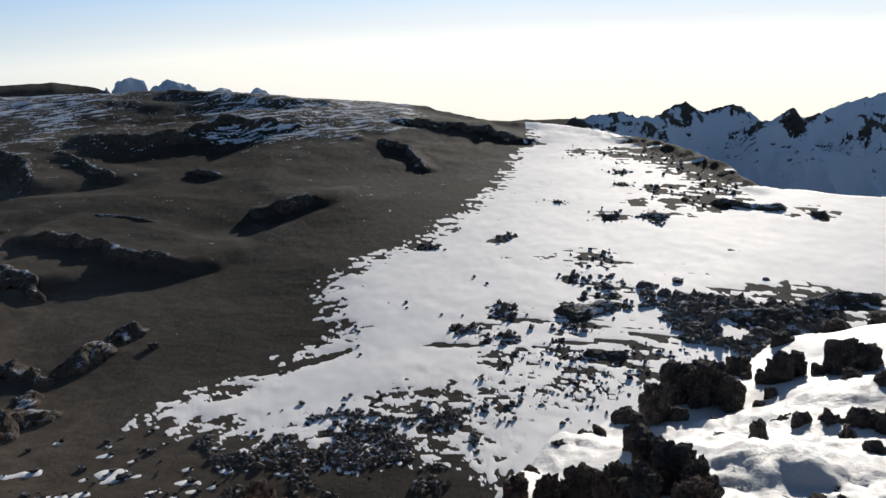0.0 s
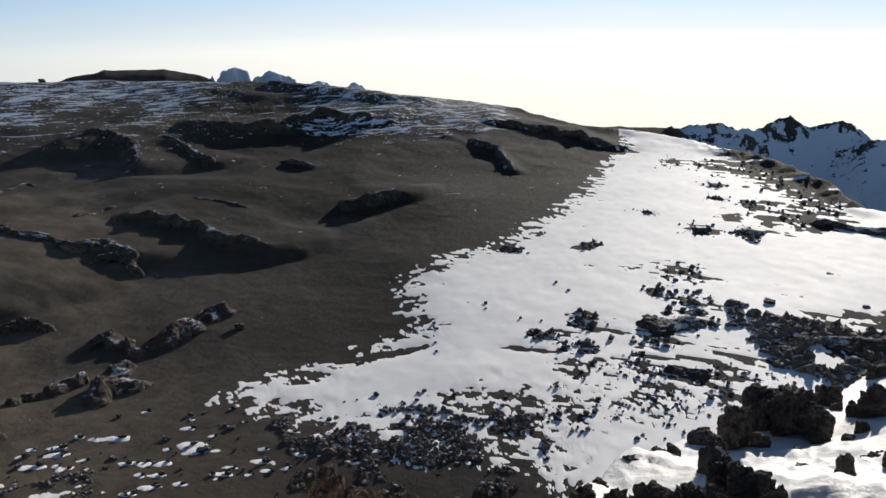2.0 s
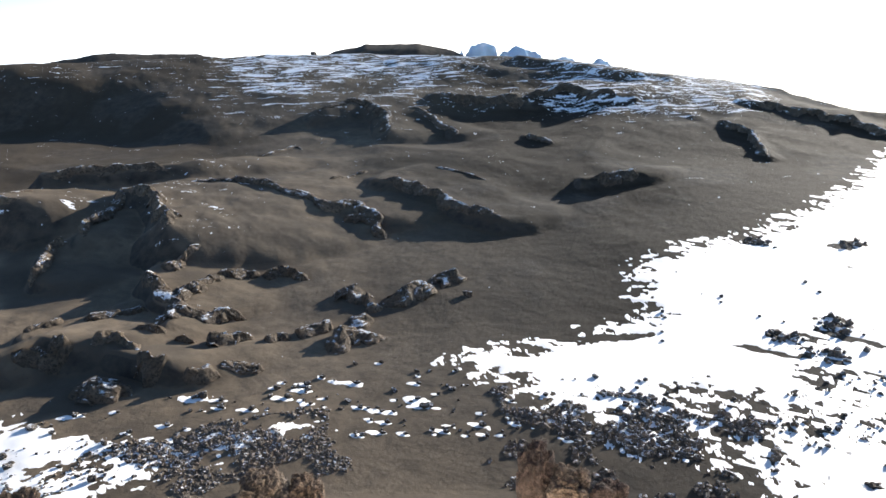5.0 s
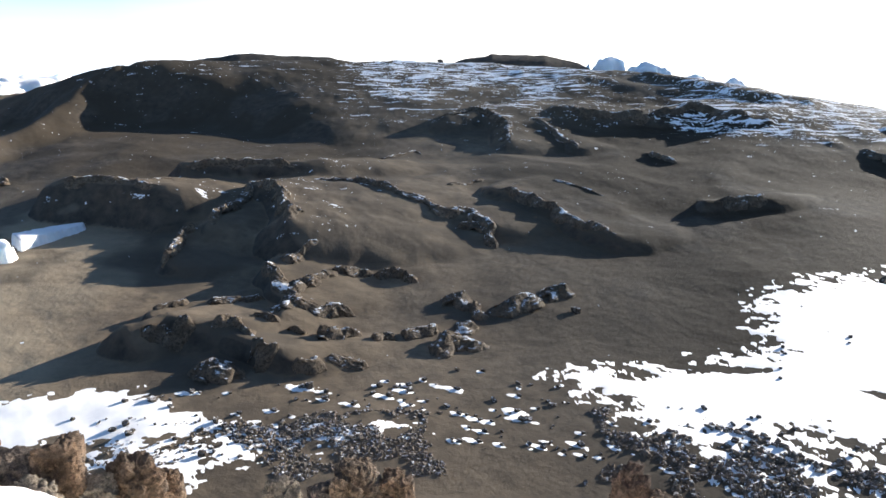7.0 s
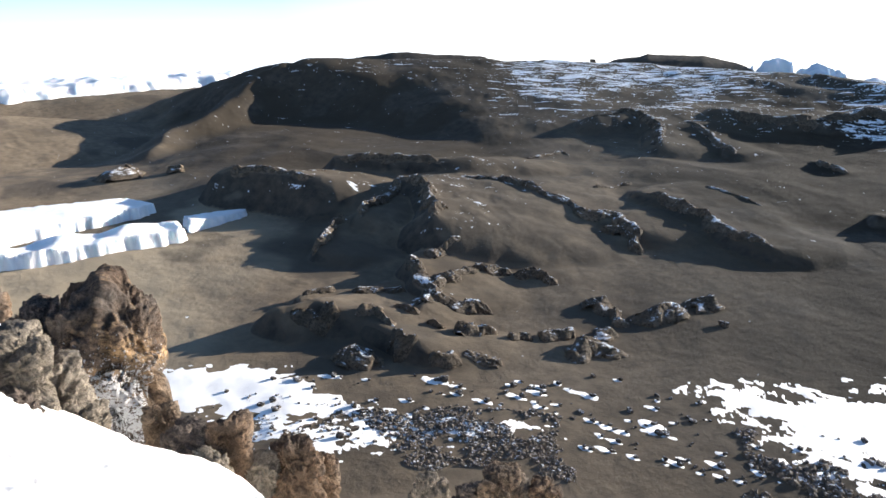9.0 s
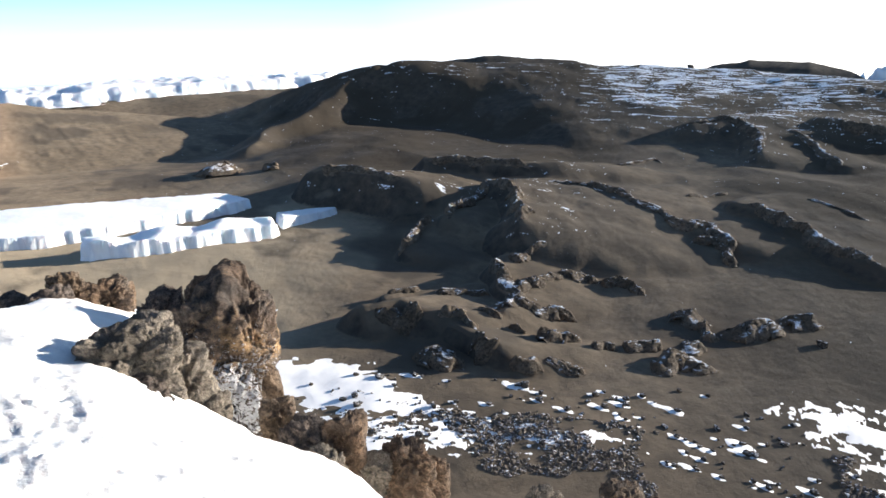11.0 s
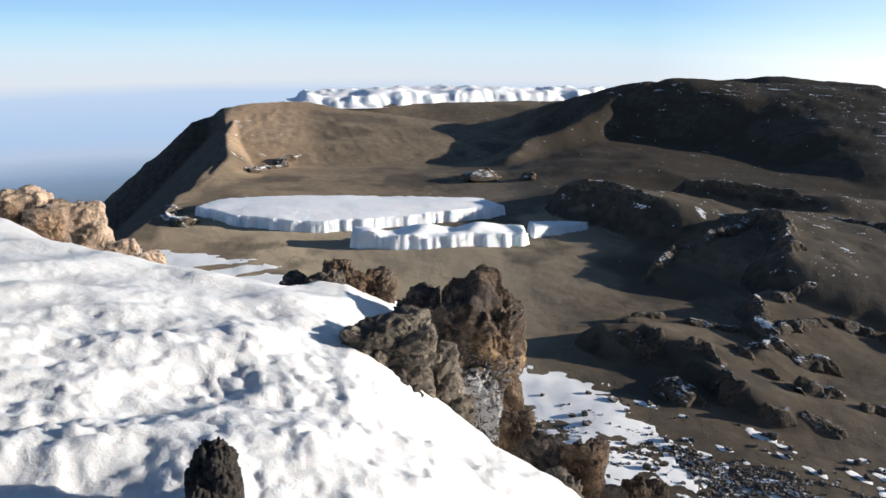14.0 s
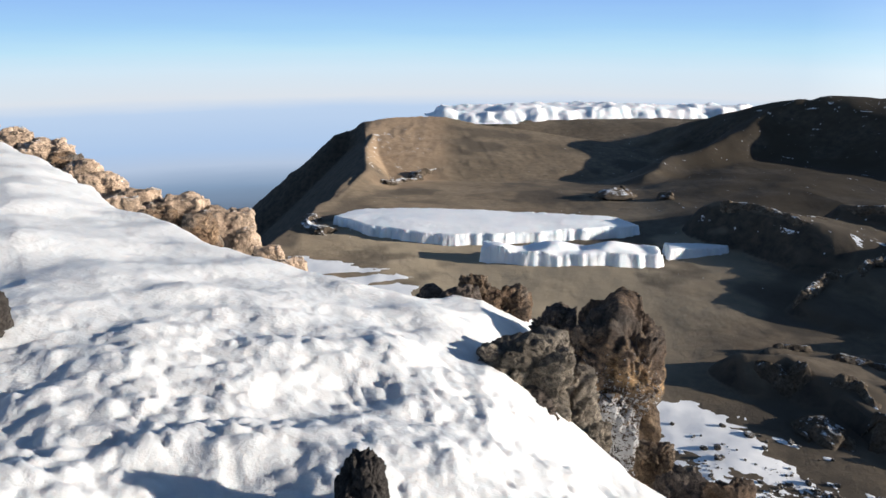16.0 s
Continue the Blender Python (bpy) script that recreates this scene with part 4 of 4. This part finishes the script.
# ---- scree ----
def scree(name, count, where, sizes, mat, label, seed):
    """Fields of broken stones joined into one mesh."""
    gen = np.random.default_rng(seed)
    co, faces = BALLS[1]
    shapes = []
    for s in range(8):
        k = 1 + 0.6 * noise3(co * 1.9 + s * 7.1, 400 + s)
        shapes.append(np.sign(co) * np.abs(co) ** 0.45 * k[:, None] @ np.array(look((0, 0, 0), (1, s - 3.5, 0.5 * s - 2)).to_3x3()))
    pts, tris = [], []
    xs, ys = where(gen, count)
    zs = height(xs, ys)
    for i in range(len(xs)):
        size = sizes[0] + (sizes[1] - sizes[0]) * gen.random() ** 3.5
        a = gen.random() * 6.283
        p = shapes[i % 8] * np.array([size * gen.uniform(0.6, 1.5), size, size * gen.uniform(0.5, 1.2)]) * 0.45
        c, s = math.cos(a), math.sin(a)
        p = np.stack([p[:, 0] * c - p[:, 1] * s, p[:, 0] * s + p[:, 1] * c, p[:, 2]], 1) + np.array([xs[i], ys[i], zs[i] + 0.2 * size])
        pts.append(p)
        tris.append(faces + i * len(co))
    me = tri_mesh(name, np.concatenate(pts), np.concatenate(tris), mat, False)
    return tagged(new(name, me), label, "scree", kind="stuff")


def sector(az0, az1, r0, r1, scale, level, seed):
    def where(gen, count):
        az, r = gen.uniform(az0, az1, count * 7), gen.uniform(r0, r1, count * 7)
        x, y = polar(az, r)
        soft = smooth(az0, az0 + 4, az) * smooth(az1, az1 - 4, az) * smooth(r0, r0 + 12, r) * smooth(r1, r1 - 14, r)
        ok = fbm(x / scale, y / scale, 3, seed) > level + 0.6 - 0.6 * soft
        return x[ok][:count], y[ok][:count]
    return where


scree("scree", 3800, sector(-2, 22, 228, 304, 12, 0.0, 501), (0.3, 2.3), SCREE, "dark broken lava blocks lying in snow", 1)
scree("scree", 5200, sector(34, 54, 238, 286, 14, -0.25, 502), (0.25, 1.6), SCREE, "dark broken lava blocks below the summit", 2)
scree("scree", 1900, sector(-36, -15, 370, 460, 22, 0.0, 503), (0.8, 5.5), SCREE, "dark broken lava blocks crossing the snow", 3)
scree("scree", 900, sector(-25, 1, 285, 375, 12, 0.1, 504), (0.3, 2.0), SCREE, "dark stones scattered through snow", 4)
def bare_patches(gen, count):
    """Stones on the bare patches of the snow field."""
    pick = gen.integers(0, len(BARE), count)
    rows = np.array(BARE)[pick]
    return polar(rows[:, 0] + 0.55 * rows[:, 2] * gen.normal(size=count), rows[:, 1] + 0.55 * rows[:, 3] * gen.normal(size=count))


scree("scree", 1300, bare_patches, (0.5, 3.6), SCREE, "dark lava stones on bare patches of the snow field", 6)
scree("scree", 380, sector(50, 68, 255, 312, 12, 0.15, 505), (0.3, 1.5), SCREE, "small stones on thin snow", 5)


# ---- the summit slope ----
EDGE_AZ = [-180, -60, -45, -31, -27, -22.5, -17, -12, -8, -3, 0, 45, 55, 58.5, 65, 69.8, 73, 74, 75.5, 78.5, 81, 84.6, 91, 97.7, 106.8, 113, 130, 180]
EDGE_R = [20, 20, 15, 9.2, 8.3, 6.6, 5.8, 5.0, 4.2, 3.0, 2.6, 2.9, 3.6, 4.2, 5.0, 5.2, 5.3, 8.6, 9.3, 9.3, 9.0, 7.5, 7.5, 8.2, 12, 20, 25, 20]
FALL_AZ = [-180, -90, -45, -31, -22.5, -17, -12, 0, 45, 58.5, 65, 69.8, 74.2, 78.4, 80, 84.6, 91, 97.7, 106.8, 113, 130, 180]
FALL = [0.0, 0.08, 0.2, 0.275, 0.347, 0.39, 0.43, 0.5, 0.6, 0.6, 0.5, 0.43, 0.34, 0.265, 0.235, 0.20, 0.16, 0.13, 0.09, 0.05, 0.0, 0.0]
# the rocky rim that goes on beyond the snow: elevation of its crest as seen from the eye
RIM_AZ = [88, 93, 94, 98, 102, 106, 110, 114, 125]
RIM_EL = [-40, -22, -18.6, -17.0, -15.2, -13.0, -9.8, -7.8, -7.0]


def stand(az):
    """Where the eye is when it looks that way: the body sways to the west as it turns."""
    return np.interp(az, [-180, 49, 53, 130, 180], [0, 0, -0.415, -0.53, 0]), np.interp(az, [-180, 49, 53, 130, 180], [0.4, 0.38, 0.156, 0.08, 0.4])


def near_polar(az, r):
    ex, ey = stand(az)
    x, y = polar(az, r)
    return float(ex + x), float(ey + y)


def near_height(x, y):
    x, y = np.asarray(x, float), np.asarray(y, float)
    ex, ey = stand(np.degrees(np.arctan2(-x, y)))
    x, y = x - ex, y - ey
    r = np.hypot(x, y)
    az = np.degrees(np.arctan2(-x, y))
    z = -np.interp(az, FALL_AZ, FALL) * r * r / (r + 3.0)
    z = z + 0.09 * smooth(0, -8, az) * smooth(-60, -36, az) * smooth(2.5, 4, r) * fbm(x / 1.5, y / 1.5, 3, 617)
    z = z + 0.15 * smooth(71, 75, az) * smooth(81, 76, az) * smooth(6.6, 8.6, r)
    edge = np.interp(az, EDGE_AZ, EDGE_R) * (1 + 0.035 * fbm(az / 6, az * 0, 3, 601) * smooth(180, 150, np.abs(az)))
    over = np.maximum(0, r - edge)
    z = z + 0.05 * fbm(x / 1.6, y / 1.6, 3, 611) - 1.6 * over * smooth(0, 0.6, over)
    rim = 1.65 + 29 * np.tan(np.radians(np.interp(az, RIM_AZ, RIM_EL))) - 0.35 * np.abs(r - 29) - 0.9 * np.maximum(0, r - 33) + 0.5 * fbm(x / 2.5, y / 2.5, 4, 615)
    return np.where((az > 88) & (az < 125), np.maximum(z, np.minimum(rim, z + 60 * (r > 18))), z)


def slope_range(az, el):
    """How far from the eye a line of sight at that elevation meets the slope."""
    r = 1.5
    while r < 30:
        x, y = near_polar(az, r)
        if 1.65 + r * math.tan(radians(el)) < float(near_height(x, y)):
            break
        r += 0.05
    return r


def make_slope():
    az = np.concatenate([np.arange(-180, -42, 0.6), np.arange(-42, 6, 0.35), np.arange(6, 54, 0.6), np.arange(54, 120, 0.28), np.arange(120, 180.1, 0.6)])
    r = np.concatenate([[0.0, 0.05], np.arange(0.1, 1.1, 0.03), 1.1 * np.exp(np.arange(0, math.log(50 / 1.1), 0.0095))])
    a, q = np.meshgrid(az, r)
    x, y = polar(a, q)
    z = near_height(x, y)
    wx, wy = x + 0.05 * noise2(x / 0.17, y / 0.17, 623), y + 0.05 * noise2(x / 0.17, y / 0.17, 624)
    rough = (0.35 + 0.65 * smooth(0.8, 1.8, q)) * (0.25 + 0.75 * smooth(7.5, 3.6, q)) * (0.55 + 0.45 * smooth(-0.5, 0.45, fbm(x / 0.8, y / 0.8, 2, 643)))
    lumps = 0.030 * pillows(wx / 0.36, wy / 0.36, 629) + 0.055 * pillows(wx / 0.19, wy / 0.19, 621) + 0.055 * pillows(wx / 0.095, wy / 0.095, 622) + 0.030 * pillows(wx / 0.05, wy / 0.05, 627) + 0.05 * noise2(x / 0.4, y / 0.4, 625)
    z = z + lumps * rough + 0.05 * fbm(x / 0.9, y / 0.9, 2, 651)
    ob = new("snow_slope", grid_mesh("snow_slope", x, y, z, NEAR_SNOW))
    return tagged(ob, "trodden lumpy white snow on the summit slope", "snow", kind="structure")


make_slope()


ROCKS = "rocks on the summit slope"


def grown_together(name, label, pieces):
    """One outcrop out of several masses of rock; pieces: (part name, rock)."""
    base = pieces[0][1].matrix_basis.translation.copy()
    ob = new(name)
    ob.location = base
    for part_name, piece in pieces:
        piece.name = piece.data.name = part_name
        piece.parent = ob
        piece.matrix_basis = Matrix.Translation(-base) @ piece.matrix_basis
        for key in ("category", "group"):
            del piece[key]
    return tagged(ob, label, "rock outcrop", ROCKS)


def rock(az, wide, top, foot, r, seed, mat, label, level=5, deep=0.9, flute=1.0, sink=0.3, bold=1.0, box=0.78):
    """A rock by its bearing, width, top and foot in degrees from the eye; r: its distance, or None on the snow."""
    if r is None:
        r = min(slope_range(az, foot), 0.99 * float(np.interp(az, EDGE_AZ, EDGE_R)))
        ground_el = math.degrees(math.atan2(float(near_height(*near_polar(az, r))) - 1.65, r))
        top, foot = top + ground_el - foot, ground_el
    w = 2 * r * math.tan(radians(wide / 2))
    high, low = 1.65 + r * math.tan(radians(top)), 1.65 + r * math.tan(radians(foot))
    tall = high - low + sink * w
    p, f = crag_points(level, seed, (w, deep * w, tall), flute, bold, box)
    x, y = near_polar(az, r)
    ob = new("rock", tri_mesh("rock", p, f, mat, level > 4))
    ob.matrix_basis = pose(x, y, high - tall, 0, 0, az)
    return tagged(ob, label, "rock", ROCKS)


# the tall rock and what is grown together with it
grown_together("rock_outcrop", "tall craggy orange-brown lava outcrop with grey ledges and frost", (
    ("column", rock(70.2, 9.4, -19.6, -31.5, 7.3, 701, FROSTED, "tall craggy orange-brown lava rock with frost on its foot", 7, 0.9, 0.7, 0.3, 1.0, 0.52)),
    ("shoulder", rock(67.9, 4.4, -21.4, -31.0, 7.25, 749, BROWN, "fluted reddish-brown shoulder of a tall lava rock", 6, 1.0, 0.45)),
    ("side_block", rock(74.9, 4.6, -20.1, -26.0, 7.8, 752, LAVA, "dark shaded lava block beside a tall rock", 6, 1.1)),
    ("ledge", rock(76.9, 8.2, -22.4, -28.0, 5.6, 702, GREY, "broad grey lava ledge beside snow", 7, 0.8, 1.0, 0.1, 0.7, 0.6)),
    ("lower_block", rock(73.4, 5.6, -24.6, -30.5, 5.75, 703, GREY, "cracked grey-brown lava block below a tall rock", 6, 0.9, 1.0)),
    ("foot_block", rock(76.2, 4.6, -26.2, -29.6, 5.35, 769, LAVA, "low dark lava block at the snow edge", 6, 1.0, 1.5)),
    ("tan_block", rock(72.6, 2.2, -26.4, -29.4, 5.9, 753, BROWN, "small tan lava block below a tall rock", 6)),
    ("frosted_foot", rock(69.8, 4.8, -26.2, -32.0, 6.75, 779, FROSTED, "frosted grey foot of a tall lava rock", 6)),
    ("grey_block", rock(71.0, 2.6, -28.2, -31.6, 5.6, 770, GREY, "small grey rock at the snow edge", 6)),
))
# its neighbours along the edge
rock(66.2, 3.2, -29.1, -32.0, 5.9, 706, BROWN, "small tan rock at the snow edge", 6)
rock(64.2, 4.2, -31.0, -34.5, 5.3, 754, LAVA, "dark grey cracked rock at the snow edge", 6)
rock(60.9, 4.6, -30.7, -36.0, 5.3, 707, RUST, "brown and grey rock at the snow edge", 6, 0.9, 0.8)
rock(62.6, 4.4, -33.4, -36.5, 4.9, 708, GREY, "dark grey rock at the snow edge", 6)
rock(58.2, 3.4, -33.7, -37.5, 5.2, 771, GREY, "grey rock at the cliff edge", 6, 1.0, 1.0, 0.3, 1.0, 0.7)
rock(55.2, 5.0, -33.0, -38.0, 5.2, 709, RUST, "tan craggy rock at the cliff edge", 7, 1.0, 1.0, 0.3, 1.0, 0.7)
rock(53.2, 3.4, -34.2, -38.0, 5.3, 710, RUST, "low tan rock at the cliff edge", 6, 1.0, 1.0, 0.3, 1.0, 0.7)
rock(48.4, 4.2, -35.0, -39.0, 5.0, 745, GREY, "grey rounded rock at the cliff edge", 6, 1.0, 1.0, 0.3, 0.7)
rock(45.2, 3.8, -35.7, -39.0, 4.9, 755, LAVA, "dark rock at the cliff edge", 6)
rock(41.6, 4.8, -34.9, -39.0, 4.9, 711, BROWN, "tan brown rock at the cliff edge", 6, 1.0, 1.0, 0.3, 1.0, 0.7)
rock(38.2, 3.8, -35.5, -39.0, 4.9, 712, RUST, "rusty brown rock at the cliff edge", 6, 1.0, 1.0, 0.3, 1.0, 0.7)
rock(17.4, 3.4, -33.7, -39.0, 4.6, 713, RED, "reddish brown rock at the cliff edge", 6, 0.9, 0.6)
rock(14.4, 4.0, -35.2, -39.0, 4.5, 772, RUST, "rusty brown rock at the cliff edge", 6)
rock(10.8, 3.6, -36.0, -39.0, 4.5, 714, RED, "reddish black rock at the cliff edge", 6)
# rocks where the snow ends
rock(83.6, 4.0, -19.0, -20.8, 9.0, 704, LAVA, "low dark rocks at the snow edge", 5)
rock(80.6, 2.8, -18.0, -20.6, 9.0, 744, BROWN, "low brown rocks at the snow edge", 6)
rock(78.2, 4.4, -18.9, -21.4, 9.0, 748, RUST, "low brown rocks at the snow edge", 6)
rock(81.8, 3.4, -18.8, -20.8, 8.8, 773, LAVA, "low dark rocks at the snow edge", 5)
rock(91.2, 4.6, -30.1, -36.5, 2.55, 715, BLACK, "black upright lava stone in trodden snow", 6, 0.9, 0.6)
rock(116.4, 4.4, -15.5, -22.0, 5.0, 716, BLACK, "dark rock in the snow", 5)
rock(91.7, 0.9, -29.0, -29.7, None, 766, BLACK, "small dark stone in trodden snow", 4)
rock(90.1, 0.7, -29.6, -30.1, None, 767, BLACK, "small dark stone in trodden snow", 4)
rock(87.7, 1.4, -30.4, -31.0, None, 768, RED, "small brown stone in trodden snow", 4, 0.5)
# the rim beyond the snow
RIDGE = "tan craggy rock on the snow ridge"
for az, wide, top, foot, r, seed, mat in (
        (99.4, 4.6, -12.5, -17.4, 26.0, 717, TAN), (102.6, 4.8, -11.4, -16.4, 27.0, 718, TAN), (98.0, 1.8, -14.2, -17.4, 25.0, 774, TAN), (101.0, 2.6, -12.8, -16.2, 25.0, 775, RUST),
        (96.3, 2.2, -15.6, -18.0, 23.0, 719, TAN), (94.7, 2.2, -16.6, -18.4, 22.0, 746, TAN), (97.2, 1.2, -16.0, -17.8, 23.0, 776, BLACK),
        (105.4, 3.8, -10.7, -14.6, 28.0, 720, TAN), (107.4, 3.2, -9.5, -13.4, 29.0, 721, TAN), (104.0, 2.6, -12.2, -15.0, 26.0, 763, RUST),
        (108.6, 2.6, -8.5, -12.4, 30.0, 756, TAN), (106.4, 3.0, -11.2, -14.0, 26.5, 764, TAN), (109.8, 2.8, -8.0, -11.4, 31.0, 765, RUST),
        (110.4, 3.2, -7.0, -9.6, 33.0, 722, TAN), (112.6, 2.8, -6.2, -9.2, 34.0, 723, TAN), (114.5, 3.4, -5.6, -8.6, 35.0, 777, TAN)):
    rock(az, 1.15 * wide, top, foot, r, seed, mat, RIDGE, 6, 0.8, 1.3, 0.3, 0.7, 0.62)

# the spur on the sunny side: (bearing, width, top, foot) of each rock on the snow
SPUR = "black craggy lava rock on the snow spur"
for k, (az, wide, top, foot) in enumerate((
        (-18.3, 3.4, -25.7, -28.6), (-20.6, 4.0, -25.2, -28.4), (-22.4, 2.4, -26.3, -28.6), (-16.6, 3.0, -27.3, -30.6), (-15.4, 2.8, -29.6, -33.0), (-16.4, 3.6, -30.6, -34.4),
        (-18.4, 4.2, -31.0, -35.0), (-20.6, 3.6, -31.8, -35.6), (-21.6, 2.2, -33.0, -36.0), (-16.0, 4.0, -33.0, -36.4), (-18.6, 1.8, -28.9, -30.2),
        (-25.6, 2.4, -23.9, -26.8), (-26.7, 1.8, -23.7, -26.2), (-24.6, 1.6, -25.4, -27.0), (-25.2, 1.2, -26.6, -27.8),
        (-29.5, 2.6, -22.3, -25.2), (-31.2, 2.4, -22.6, -24.8), (-30.4, 1.6, -24.4, -26.0), (-28.2, 1.2, -24.6, -25.8), (-32.6, 2.0, -24.0, -25.8),
        (-24.7, 1.9, -28.7, -31.5), (-26.2, 2.0, -28.3, -29.9), (-27.8, 2.4, -27.8, -29.8), (-29.6, 2.4, -27.3, -29.3), (-31.6, 2.8, -26.7, -28.9), (-33.4, 2.4, -26.4, -28.8), (-30.8, 1.8, -28.2, -30.0),
        (-32.6, 2.2, -28.6, -30.6), (-22.9, 1.0, -27.8, -28.6), (-23.4, 0.9, -33.0, -33.8), (-12.2, 1.6, -30.8, -32.4), (-10.6, 1.3, -31.4, -32.6), (-8.0, 1.0, -32.4, -33.4))):
    rock(az, 0.86 * wide, top - 0.12 * (top - foot), foot, None, 1300 + k, LAVA, SPUR, 6 if wide > 2.3 else 5, 1.1, 0.9, 0.2, 1.2, 0.95)
for k, (az, wide, top, foot) in enumerate((
        (-13.6, 4.2, -33.4, -36.8), (-10.8, 3.8, -33.9, -37.0), (-8.0, 3.0, -34.4, -37.2), (-5.2, 2.8, -34.5, -37.4), (-2.6, 2.6, -34.8, -37.4), (-20.4, 4.6, -34.0, -37.0), (-6.6, 1.6, -33.8, -35.0))):
    rock(az, 0.9 * wide, top - 0.1 * (top - foot), foot, None, 1400 + k, RED, "reddish black lava rocks at the cliff edge", 6, 1.1, 0.9, 0.2, 1.2, 0.95)
for k, (az, wide, top, foot) in enumerate(((-27.8, 3.2, -31.5, -32.6), (-30.2, 2.6, -31.1, -32.0), (-28.9, 1.6, -32.4, -33.0))):
    rock(az, wide, top, foot, None, 1450 + k, RED, "low flat brown stone in the snow", 5, 1.0, 1.6, 0.1)
crumbs = random.Random(23)
for i in range(190):
    az, el = crumbs.uniform(-32, -5), crumbs.uniform(-34.5, -24)
    if el > -13.5 + 0.55 * az:
        el -= 6
    s = crumbs.choice((0.3, 0.4, 0.5, 0.7, 0.9, 1.4))
    if slope_range(az, el) > 0.97 * float(np.interp(az, EDGE_AZ, EDGE_R)):
        continue
    rock(az, 1.3 * s, el + 0.55 * s, el, None, 900 + i, LAVA if i % 3 else RED, "small dark stone in the snow", 4 if s > 0.6 else 3)
for i in range(10):
    az = -32 + 2.9 * i + crumbs.uniform(-0.8, 0.8)
    edge = float(np.interp(az, EDGE_AZ, EDGE_R))
    x, y = near_polar(az, 0.96 * edge)
    el = math.degrees(math.atan2(float(near_height(x, y)) - 1.65, 0.96 * edge))
    s = crumbs.uniform(0.9, 2.0)
    rock(az, s * 1.2, el + 0.6 * s, el - 0.2, 0.96 * edge, 860 + i, LAVA, "dark lava rock on the lip of the slope", 4)
